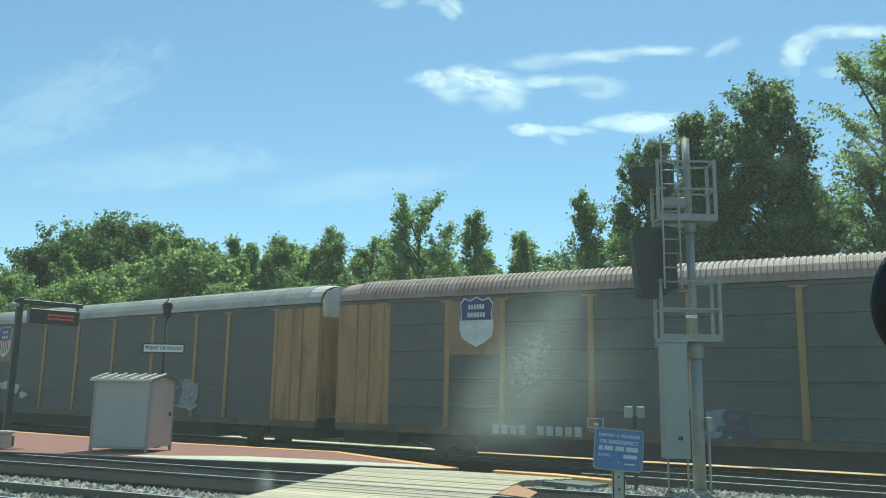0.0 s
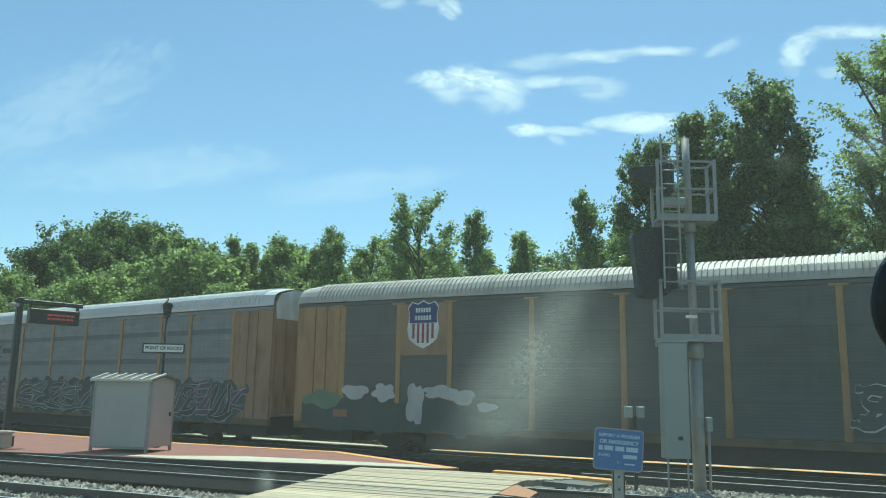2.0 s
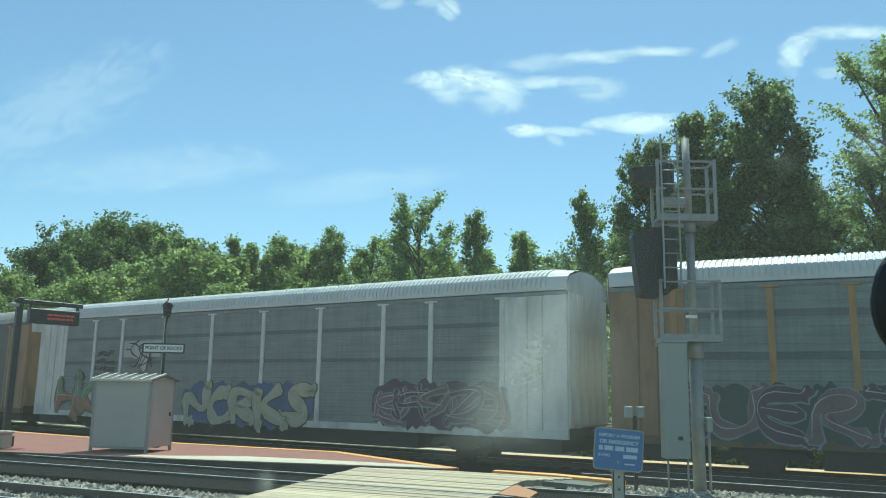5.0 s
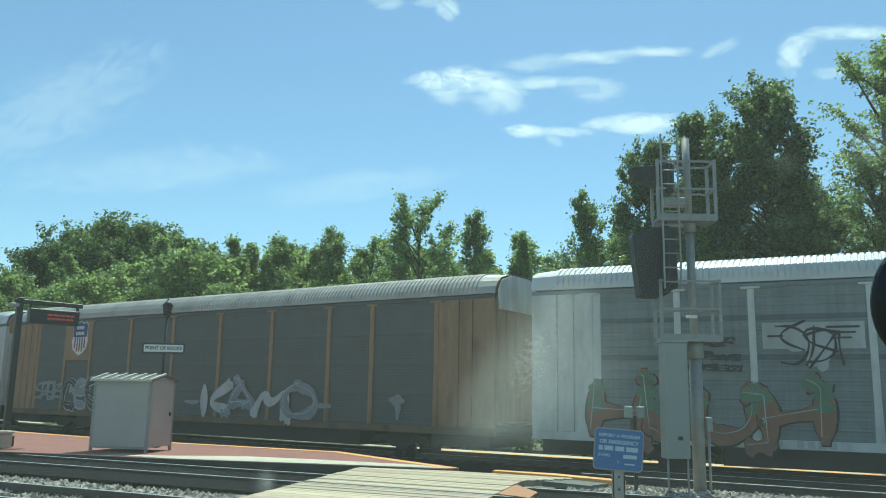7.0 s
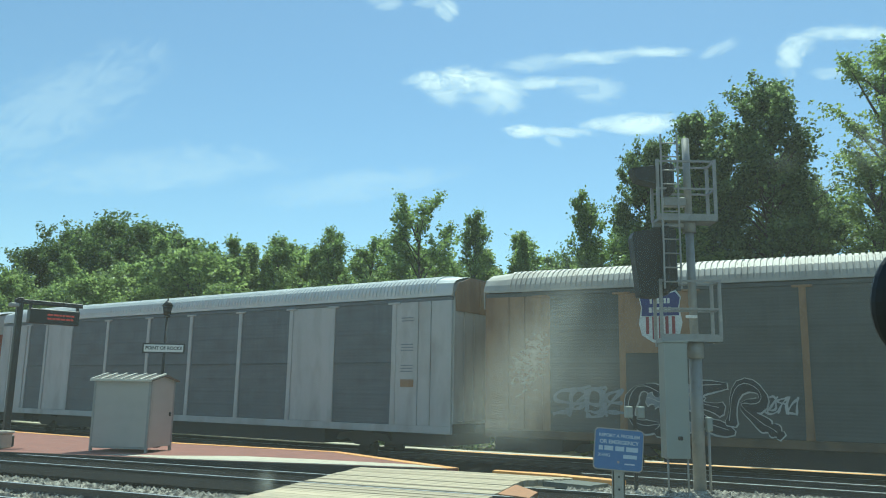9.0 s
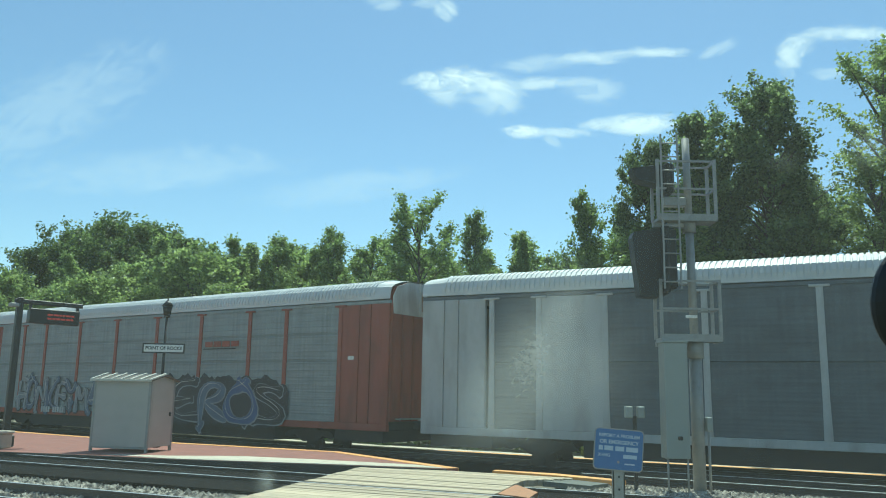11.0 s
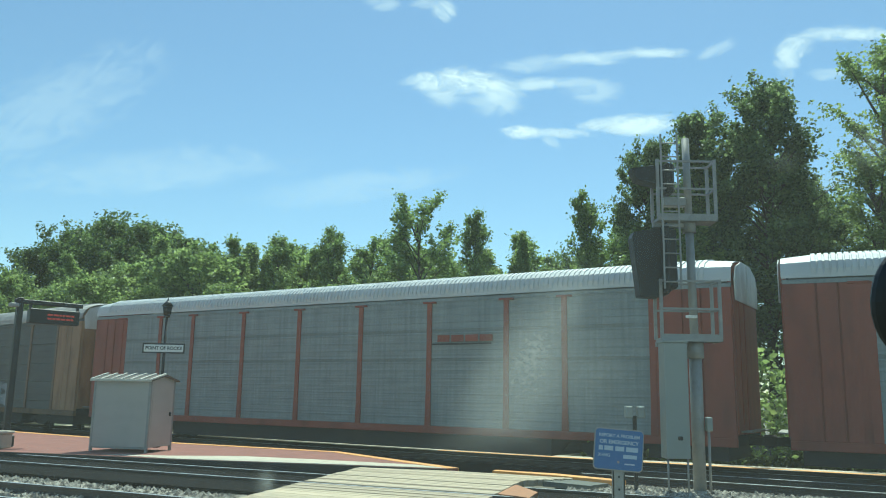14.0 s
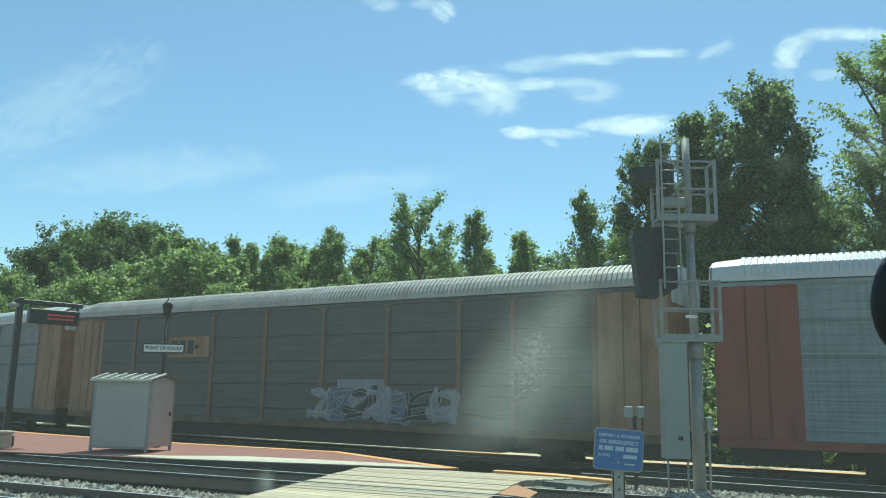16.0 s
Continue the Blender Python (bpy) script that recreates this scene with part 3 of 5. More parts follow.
def blue_sign(m):
    t = thing("emergency_sign", m, "blue crossing emergency notice on a perforated steel post", "sign")
    bm = B()
    box(bm, -0.038, 0.038, 0.004, 0.01, -0.0, 1.97)
    box(bm, -0.038, -0.03, 0.004, 0.034, -0.0, 1.97)
    box(bm, 0.03, 0.038, 0.004, 0.034, -0.0, 1.97)
    p = part("post", bm, M["mast"], t)
    for i in range(9):
        part("hole", tube(B(), (0, 0.0035, 1.2 + i * 0.075), (0, -0.0005, 1.2 + i * 0.075), 0.007, 8), M["black"], p)

    def rounded(w, h, r):
        pts = []
        for cx, cz, a0 in ((w - r, h - r, 0), (-w + r, h - r, 90), (-w + r, -h + r, 180), (w - r, -h + r, 270)):
            pts += [(cx + r * math.cos(radians(a0 + k * 22.5)), cz + r * math.sin(radians(a0 + k * 22.5))) for k in range(5)]
        return pts
    b = part("panel", fixed(prism(B(), rounded(0.155, 0.128, 0.025), "y", -0.006, 0.0)), M["mast"], t, "pale border of the notice")
    part("face", fixed(prism(B(), rounded(0.148, 0.121, 0.021), "y", -0.0085, -0.006)), M["signblue"], b, "blue printed face")
    b.matrix_local = Matrix.Translation((0, 0, 1.965)) @ Matrix.Rotation(radians(4.2), 4, "Y")
    flat = Matrix.Rotation(radians(90), 4, "X")
    for txt, z, s in (("REPORT A PROBLEM", 0.083, 0.028), ("OR EMERGENCY", 0.044, 0.033)):
        lettering(txt, s, M["faded"], b, Matrix.Translation((0, -0.0095, z)) @ flat)
    lettering("X-ING", 0.027, M["faded"], b, Matrix.Translation((-0.09, -0.0095, -0.038)) @ flat)
    for x0, x1, z0, z1 in ((-0.125, -0.1, -0.008, 0.02), (-0.09, -0.035, -0.008, 0.02), (-0.022, 0.033, -0.008, 0.02), (0.046, 0.12, -0.008, 0.02), (0.03, 0.115, -0.05, -0.027), (0.04, 0.105, -0.088, -0.08)):
        part("print_bar", box(B(), x0, x1, -0.0098, -0.0086, z0, z1), M["faded"], b)
    part("bolt", tube(B(), (0, -0.0086, -0.075), (0, -0.014, -0.075), 0.008, 8), M["mast"], b)
    return t


blue_sign(pose(1.118, 5.2, -0.45, 0, 0, 0))


# ---- trees and undergrowth ----
def leaf_mesh(name, pts, size, rng, material, droop=0.3):
    """Many small folded leaf sprays, one quad pair each, round the given points."""
    n = len(pts)
    ax = rng.normal(0, 1, (n, 3))
    ax[:, 2] = ax[:, 2] * 0.6 - droop
    ax /= np.linalg.norm(ax, axis=1)[:, None]
    bx = rng.normal(0, 1, (n, 3))
    bx -= (bx * ax).sum(1)[:, None] * ax
    bx /= np.linalg.norm(bx, axis=1)[:, None]
    nx = np.cross(ax, bx)
    s = size * rng.uniform(0.6, 1.35, n)[:, None]
    v = np.empty((n, 4, 3))
    v[:, 0] = pts - ax * s * 0.6
    v[:, 1] = pts + bx * s * 0.42 + nx * s * 0.12
    v[:, 2] = pts + ax * s * 0.6
    v[:, 3] = pts - bx * s * 0.42 + nx * s * 0.12
    me = bpy.data.meshes.new(name)
    me.vertices.add(4 * n)
    me.vertices.foreach_set("co", v.reshape(-1))
    me.loops.add(6 * n)
    k = np.arange(n)[:, None] * 4
    me.loops.foreach_set("vertex_index", (k + np.array([0, 1, 2, 0, 2, 3])).reshape(-1))
    me.polygons.add(2 * n)
    me.polygons.foreach_set("loop_start", np.arange(2 * n) * 3)
    me.polygons.foreach_set("loop_total", np.full(2 * n, 3))
    me.update(calc_edges=True)
    me.materials.append(material)
    return me


ENVELOPE = {
    "round": lambda t: math.sqrt(max(0.03, 1 - (1.9 * t - 0.8) ** 2 * 0.85)),
    "narrow": lambda t: 0.3 + 0.95 * math.sin(math.pi * min(1.0, 0.14 + 0.86 * t)) * (1.1 - 0.35 * t),
    "open": lambda t: 0.35 + 0.75 * math.sin(math.pi * (0.08 + 0.72 * t)),
    "cone": lambda t: 1.05 * (1.02 - t) ** 0.75,
}


def grow(rng, h, r, base, shape, limbs, twigs):
    """A trunk's knots, limbs as (start, end), and the twigs round which the leaves hang."""
    knots = [Vector((rng.normal(0, 0.1) * k, rng.normal(0, 0.1) * k, h * 0.93 * k / 5)) for k in range(6)]
    arms, ends = [], []
    for i in range(limbs):
        t = ((i + 0.5) / limbs) ** 0.9
        z0 = base + (h * 0.9 - base) * t
        k = min(4, int(z0 / (h * 0.93) * 5))
        a = knots[k].lerp(knots[k + 1], z0 / (h * 0.93) * 5 - k)
        ang = i * 2.399 + rng.uniform(-0.45, 0.45)
        long = max(0.35, r * ENVELOPE[shape](t) * rng.uniform(0.62, 1.2))
        rise = math.radians(rng.uniform(8, 38) + 34 * t)
        d = Vector((math.cos(ang) * math.cos(rise), math.sin(ang) * math.cos(rise), math.sin(rise)))
        e = a + d * long
        arms.append((a, e))
        for q in range(twigs):
            f = rng.uniform(0.3, 1.0)
            at = a.lerp(e, f)
            w = Vector(rng.normal(0, 1, 3)).normalized() * 0.8 + d * 0.7 + Vector((0, 0, 0.25))
            ends.append((at, at + w.normalized() * long * rng.uniform(0.16, 0.42)))
        ends.append((a.lerp(e, 0.7), e + d * long * rng.uniform(0.02, 0.18)))
    top = max(e.z for a, e in ends) + 0.2
    for v in knots + [p for pair in arms + ends for p in pair]:
        v.z *= h / top
    knots[-1].z = min(knots[-1].z, h * 0.86)
    return knots, arms, ends


def make_tree(seed, h, r, base, shape, leaves, lump, leaf, material, label, m, limbs=44, twigs=7):
    """A tapered trunk with rising limbs; leaves hang in sprays along its twigs, so that gaps stay between them."""
    rng = np.random.default_rng(seed)
    t = thing("tree", m, label, "tree", "trees behind the railway")
    knots, arms, ends = grow(rng, h, r, base, shape, limbs, twigs)
    bm = B()
    r0 = h * 0.013 + 0.05
    for k in range(5):
        tube(bm, knots[k] - Vector((0, 0, 0.05 if k else 0.2)), knots[k + 1], r0 * (1 - k * 0.18), 7, r0 * (1 - (k + 1) * 0.18))
    for a, e in arms:
        tube(bm, a - Vector((0, 0, 0.1)), e, r0 * 0.26, 5, 0.012)
    part("trunk", bm, M["bark"], t)
    a = np.array([tuple(p) for p, q in ends])
    e = np.array([tuple(q) for p, q in ends])
    pick = rng.integers(0, len(ends), leaves)
    f = rng.uniform(0.1, 1.08, leaves)[:, None]
    swell = (lump * rng.uniform(0.55, 1.3, len(ends)))[pick][:, None]
    pts = a[pick] * (1 - f) + e[pick] * f + rng.normal(0, 1, (leaves, 3)) * swell * (0.42, 0.42, 0.34)
    pts[:, 2] = np.maximum(pts[:, 2], 0.15)
    c = new("crown", leaf_mesh("crown", pts, leaf, rng, material))
    c.parent = t
    return t


GZ = -0.45
LBL = dict(dark="broad dark green leafy tree in full crown", mid="young bright green leafy tree behind the railway", narrow="slender upright green tree with gaps in its crown", tall="tall full green maple-like tree beside the line", pale="tall loose pale green tree with thin boughs")

# the large dark group far off
d1 = make_tree(11, 22.8, 6.6, 3, "round", 22000, 0.85, 0.33, M["leafdark"], LBL["dark"], pose(-40.3, 95, GZ), 70, 8)
for x, y, s, a in ((-49, 96, 0.86, 40), (-35.2, 94, 0.985, 120), (-31.2, 97, 0.94, 200), (-45, 99, 0.97, 290), (-56, 94, 0.83, 10), (-38, 90, 0.86, 77), (-62, 99, 0.8, 150), (-28.5, 99, 0.78, 240)):
    copy_thing(d1, pose(x, y, GZ, 0, 0, a) @ Matrix.Diagonal((s, s, s, 1)))

# the front row of young trees
m1 = make_tree(21, 14.1, 3.3, 0.6, "cone", 11200, 0.5, 0.185, M["leaflight"], LBL["mid"], pose(-18.6, 70, GZ))
m2 = make_tree(22, 14.2, 2.7, 0.8, "narrow", 11200, 0.46, 0.175, M["leaf"], LBL["narrow"], pose(-12.6, 62, GZ))
m3 = make_tree(23, 15.1, 3.0, 1.5, "open", 12500, 0.42, 0.185, M["leaf"], LBL["mid"], pose(-1.8, 50, GZ), 36, 7)
m4 = make_tree(24, 12.7, 3.7, 0.4, "round", 11500, 0.62, 0.22, M["leaflight"], LBL["mid"], pose(-26, 66, GZ), 54, 7)
m5 = make_tree(25, 14.2, 3.2, 0.6, "cone", 11200, 0.5, 0.18, M["leaflight"], LBL["narrow"], pose(-16.8, 63, GZ), 40, 6)


def plant(src, x, y, s, a, sx=1.0):
    copy_thing(src, Matrix.Translation((x, y, GZ)) @ Matrix.Rotation(radians(a), 4, "Z") @ Matrix.Diagonal((s * sx, s * sx, s, 1)))


for src, x, y, s, a, sx in (
        (m2, -8.3, 60, 1.04, 30, 0.9), (m3, -5.1, 56, 0.88, 80, 1.0), (m2, 2.2, 55, 1.05, 200, 0.8), (m1, 6.4, 62, 1.06, 60, 0.6), (m2, 0.2, 58, 0.86, 20, 1.1),
        (m2, 8.1, 45, 0.98, 140, 0.75), (m1, -16.0, 66, 1.02, 10, 1.0), (m5, -14.6, 68, 0.98, 95, 1.0), (m1, -21.5, 74, 1.02, 150, 1.2), (m5, -24.6, 76, 0.98, 250, 1.2),
        (m5, -10.6, 66, 0.98, 280, 1.2), (m5, -6.8, 64, 0.92, 33, 1.3), (m3, -3.2, 60, 0.85, 111, 1.1), (m1, 4.2, 60, 0.82, 180, 1.2), (m5, 7.6, 58, 0.86, 260, 1.2), (m1, 9.6, 52, 0.84, 75, 1.2), (m2, 11.3, 50, 0.92, 12, 1.1),
        (m5, 6.6, 50, 0.72, 200, 1.2), (m3, 9.5, 47, 0.78, 300, 1.2), (m1, 1.4, 53, 0.72, 130, 1.3), (m2, -3.9, 53, 0.72, 44, 1.3)):
    plant(src, x, y, s, a, sx)
for i, (x, y, s) in enumerate(((-34, 72, 1.0), (-41, 76, 1.05), (-30.5, 64, 0.82), (-37, 66, 0.86), (-44, 70, 0.95), (-50, 78, 1.0), (-22, 62, 0.86), (-18.5, 60, 0.8), (-15, 57, 0.78), (-11, 55, 0.74), (-7.6, 52, 0.72), (-57, 82, 1.05), (-4.2, 50, 0.66), (-0.4, 47, 0.62), (3.2, 46, 0.62), (6.0, 44, 0.6), (-48, 64, 0.9), (-26.6, 60, 0.8), (-64, 86, 1.1), (-13.5, 74, 1.12), (-9.5, 72, 1.1), (-5.5, 70, 1.08), (-1.5, 68, 1.05), (2.8, 66, 1.02), (7.0, 64, 1.0), (10.5, 57, 0.95), (-19.5, 78, 1.15))):
    far_row = x > -30 and y >= 60
    plant(m4 if i % 3 else m5, x, y, (0.172 * y + 2.0) / 12.0 * (0.93 + 0.1 * math.sin(i * 2.1)) if far_row else s, i * 67, 1.15 if far_row else 1.0)
for i in range(15):
    y = 69.0 - 0.25 * i
    plant((m5, m4, m2, m1)[i % 4], -24.5 + i * 2.55, y, (0.172 * y + 2.0) / 12.8 * (0.97 + 0.07 * math.sin(i * 1.7)), i * 83, 1.2)

# the tall trees at the near end
t1 = make_tree(31, 19.4, 3.8, 1.5, "round", 40000, 0.44, 0.175, M["leafdeep"], LBL["tall"], pose(16.4, 40.5, GZ), 76, 9)
plant(t1, 13.7, 41, 0.92, 100, 0.9)
plant(t1, 18.6, 42, 0.82, 220, 0.85)
plant(t1, 10.9, 42.5, 0.85, 310, 0.8)
plant(t1, 14.4, 45, 0.85, 20, 1.1)
plant(t1, 21.6, 44, 0.74, 130, 1.1)
t2 = make_tree(32, 20.0, 3.1, 1.6, "open", 18000, 0.40, 0.15, M["leaflight"], LBL["pale"], pose(21.2, 36.5, GZ), 46, 8)
plant(t2, 23.8, 37.5, 1.05, 190, 1.2)
plant(t2, 20.4, 37.5, 0.72, 60, 1.2)
plant(m2, 10.4, 41, 0.80, 33, 1.3)
plant(m1, 12.4, 39, 0.78, 133, 1.3)
plant(m1, 17.4, 37, 0.62, 233, 1.4)
plant(m4, 20.8, 34.5, 0.55, 10, 1.1)


def bush(seed, h, r, leaves, material, label):
    rng = np.random.default_rng(seed)
    t = thing("bush", pose(0, -500, GZ), label, "bush", "bushes beyond the far track")
    pts = rng.normal(0, 1, (leaves, 3)) * (r * 0.5, r * 0.5, h * 0.24) + (0, 0, h * 0.5)
    lump = rng.normal(0, 1, (26, 3)) * (r * 0.52, r * 0.52, h * 0.24) + (0, 0, h * 0.5)
    pts = lump[rng.integers(0, 26, leaves)] + rng.normal(0, 0.3, (leaves, 3))
    pts[:, 2] = np.abs(pts[:, 2])
    c = new("foliage", leaf_mesh("foliage", pts, 0.17, rng, material))
    c.parent = t
    bm = B()
    for k in range(9):
        a = k * 0.7
        tube(bm, (math.cos(a) * 0.15, math.sin(a) * 0.15, -0.1), tuple(lump[k]), 0.03, 5, 0.01)
    part("stem", bm, M["bark"], t)
    return t


b1 = bush(41, 3.4, 1.9, 2400, M["leaflight"], "sunlit leafy bush beyond the far track")
b2 = bush(42, 2.2, 1.6, 2000, M["leaf"], "low green bush beyond the far track")
srcs = [b1, b2]
rngb = random.Random(8)
k = 0
for s in np.arange(-60, 44, 2.3):
    p, a = arc(s, rngb.uniform(6.6, 8.0))
    f = rngb.uniform(0.8, 1.25)
    m = Matrix.Translation((p.x, p.y, GZ)) @ Matrix.Rotation(rngb.uniform(0, 6), 4, "Z") @ Matrix.Diagonal((f, f, f * rngb.uniform(0.8, 1.2), 1))
    if k < 2:
        srcs[k].matrix_world = m
    else:
        copy_thing(srcs[k % 2], m)
    k += 1


def tufts(name, count, seed, label):
    rng = np.random.default_rng(seed)
    pts = []
    for i in range(count):
        p, a = arc(rng.uniform(3, 34), rng.uniform(5.6, 7.0))
        pts.append((p.x, p.y, GZ + rng.uniform(0.02, 0.35)))
    o = new(name, leaf_mesh(name, np.array(pts), 0.2, rng, M["grass"], -0.6))
    return tagged(o, label, "grass", kind="stuff")


tufts("grass", 5000, 6, "rough sunlit grass and weeds along the line")


# ---- clouds ----
def wisp_mat(name, alpha):
    """A torn wisp: streaky noise that thins out towards the wisp's edge, different for each wisp."""
    m = bpy.data.materials.new(name)
    m.use_nodes = True
    n, l = m.node_tree.nodes, m.node_tree.links
    n.remove(n["Principled BSDF"])
    tc, oi = n.new("ShaderNodeTexCoord"), n.new("ShaderNodeObjectInfo")
    shift = n.new("ShaderNodeVectorMath")
    shift.operation = "SCALE"
    shift.inputs[0].default_value = (37.0, 91.0, 53.0)
    l.new(oi.outputs["Random"], shift.inputs["Scale"])
    mp = n.new("ShaderNodeMapping")
    mp.inputs["Scale"].default_value = (0.0052, 0.0052, 0.0105)
    l.new(tc.outputs["Object"], mp.inputs[0])
    l.new(shift.outputs[0], mp.inputs["Location"])
    nz = n.new("ShaderNodeTexNoise")
    nz.inputs["Scale"].default_value, nz.inputs["Detail"].default_value, nz.inputs["Roughness"].default_value = 1.6, 10, 0.62
    nz.inputs["Distortion"].default_value = 1.1
    l.new(mp.outputs[0], nz.inputs["Vector"])
    mid = n.new("ShaderNodeMapping")
    mid.inputs["Location"].default_value, mid.inputs["Scale"].default_value = (-1, -1, 0), (2, 2, 1)
    l.new(tc.outputs["UV"], mid.inputs[0])
    ln = n.new("ShaderNodeVectorMath")
    ln.operation = "LENGTH"
    l.new(mid.outputs[0], ln.inputs[0])
    fall = n.new("ShaderNodeMapRange")
    fall.interpolation_type = "SMOOTHSTEP"
    fall.inputs["From Min"].default_value, fall.inputs["From Max"].default_value = 1.0, 0.1
    fall.inputs["To Min"].default_value, fall.inputs["To Max"].default_value = -0.62, 0.12
    l.new(ln.outputs["Value"], fall.inputs["Value"])
    ad = n.new("ShaderNodeMath")
    l.new(nz.outputs[0], ad.inputs[0])
    l.new(fall.outputs[0], ad.inputs[1])
    al = n.new("ShaderNodeMapRange")
    al.interpolation_type = "SMOOTHSTEP"
    al.inputs["From Min"].default_value, al.inputs["From Max"].default_value = 0.26, 0.74
    al.inputs["To Max"].default_value = alpha
    l.new(ad.outputs[0], al.inputs["Value"])
    em, tr, mx = n.new("ShaderNodeEmission"), n.new("ShaderNodeBsdfTransparent"), n.new("ShaderNodeMixShader")
    em.inputs[0].default_value, em.inputs[1].default_value = (0.90, 0.96, 1.0, 1), 0.86
    l.new(al.outputs[0], mx.inputs[0])
    l.new(tr.outputs[0], mx.inputs[1])
    l.new(em.outputs[0], mx.inputs[2])
    l.new(mx.outputs[0], n["Material Output"].inputs[0])
    return m


CLOUD_Y = 2600.0
WISP = {k: wisp_mat("cloud_" + k, a) for k, a in (("thick", 0.95), ("fair", 0.62), ("thin", 0.36), ("veil", 0.2))}
clouds = []


def cloud(label, wisps):
    """A cloud of overlapping torn wisps, each (across, up, half width, half height, tilt, thickness)."""
    t = thing("cloud", Matrix.Translation((0, CLOUD_Y, 0)), label, "cloud", "clouds in the sky")
    for k, (x, z, w, h, tilt, kind) in enumerate(wisps):
        bm = B()
        vs = [bm.verts.new((a * w, 0, b * h)) for a, b in ((-1, -1), (1, -1), (1, 1), (-1, 1))]
        f = bm.faces.new(vs)
        uv = bm.loops.layers.uv.new("uv")
        for lp, c in zip(f.loops, ((0, 0), (1, 0), (1, 1), (0, 1))):
            lp[uv].uv = c
        o = part("wisp", bm, WISP[kind], t)
        o.visible_shadow = False
        o.matrix_local = Matrix.Translation((x, -4.0 * k, z)) @ Matrix.Rotation(radians(tilt), 4, "Y")
    clouds.append(t)


cloud("white ragged fair-weather cloud with a torn underside", ((-27, 1052, 215, 84, -5, "thick"), (116, 1051, 260, 105, 4, "thick"), (222, 1007, 160, 130, 25, "fair"), (21, 1003, 180, 90, 15, "fair"), (327, 1043, 200, 54, -6, "fair"), (470, 1051, 210, 48, 0, "thin"), (174, 976, 190, 120, 0, "thin")))
cloud("long thin white streak of cloud", ((327, 1120, 340, 66, -8, "thin"), (558, 1149, 400, 60, -6, "fair"), (751, 1165, 230, 38, -2, "fair"), (945, 1182, 170, 50, -25, "thin"), (518, 1022, 220, 100, 0, "thin")))
cloud("small flat white cloud in torn rows", ((279, 878, 170, 54, 0, "thick"), (411, 877, 220, 42, 2, "fair"), (554, 913, 215, 50, -12, "fair"), (687, 909, 230, 76, -4, "thick"), (629, 889, 290, 48, 0, "fair"), (373, 840, 95, 42, 30, "thin")))
cloud("thin curling white cloud", ((1216, 1198, 180, 95, -20, "fair"), (1178, 1146, 95, 130, 10, "fair"), (1355, 1246, 300, 62, -4, "fair"), (1471, 1244, 200, 55, 0, "fair"), (1306, 1097, 150, 50, 0, "thin")))
cloud("faint wisp of white cloud", ((16, 1310, 90, 100, 35, "fair"), (-42, 1330, 120, 45, 0, "thin"), (-198, 1327, 120, 55, 0, "thin")))
cloud("broad faint veil of high cloud", ((-949, 719, 1000, 170, -5, "veil"), (-1271, 949, 800, 300, -30, "veil"), (-273, 673, 760, 130, -8, "veil")))

# ---- the train ----
POSTS = (-12.15, -9.58, -7.58, -4.66, -1.74, 1.18, 4.1, 7.02, 9.02, 11.75)
HALF, SIDE = 14.0, 1.56
SILL, EAVE, TOP = 0.73, 5.22, 6.0


def roof_mesh(half, shoulder):
    """Cross-corrugated arched roof sheet with a folded eave."""
    prof = []
    for y, z in ((-1.60, EAVE - 0.02), (-1.60, EAVE + 0.05)) + shoulder + ((-0.5, TOP - 0.02), (0, TOP)):
        prof.append((y, z))
    prof += [(-y, z) for y, z in prof[-2::-1]]
    xs, off = [], []
    x = -half + 0.75
    xs += [-half, x - 0.04]
    off += [0, 0]
    while x < half - 0.8:
        for dx, d in ((0.0, 0.0), (0.015, 0.042), (0.115, 0.042), (0.13, 0.0)):
            xs.append(x + dx)
            off.append(d)
        x += 0.165
    xs += [half - 0.70, half]
    off += [0, 0]
    vs, fs = [], []
    for x, d in zip(xs, off):
        e = max(0.0, (abs(x) - half + 0.72) / 0.72)
        for y, z in prof:
            up = max(0.0, min(1.0, (z - EAVE - 0.3) / 0.3))
            on = 1.0 if z > EAVE + 0.1 else 0.0
            out = math.copysign(1, y) * (1 - up) if y else 0.0
            vs.append((x, y + out * d * on, z + d * up * on - 0.06 * e * e * up))
    k = len(prof)
    for i in range(len(xs) - 1):
        for j in range(k - 1):
            a = i * k + j
            fs.append((a, a + k, a + k + 1, a + 1))
    me = bpy.data.meshes.new("roof")
    me.from_pydata(vs, [], fs)
    return me


ROUND = roof_mesh(HALF, ((-1.54, EAVE + 0.22), (-1.41, EAVE + 0.42), (-1.22, EAVE + 0.58), (-0.92, EAVE + 0.69)))
STEEP = roof_mesh(HALF, ((-1.57, EAVE + 0.22), (-1.51, EAVE + 0.42), (-1.36, EAVE + 0.55), (-1.0, EAVE + 0.68)))
roofs = {}


def roof_for(material):
    if material.name not in roofs:
        me = (STEEP if material == M["roof_white"] else ROUND).copy()
        me.materials.append(material)
        roofs[material.name] = me
    return roofs[material.name]


shared = {}


def share(key, name, build, material, parent, m=Matrix(), label=""):
    """A part whose mesh is built once for each key and material."""
    k = (key, material.name)
    if k not in shared:
        o = part(name, build(), material, parent, label)
        shared[k] = o.data
    else:
        o = new(name, shared[k])
        o.parent = parent
        tagged(o, label)
    o.matrix_local = m
    return o


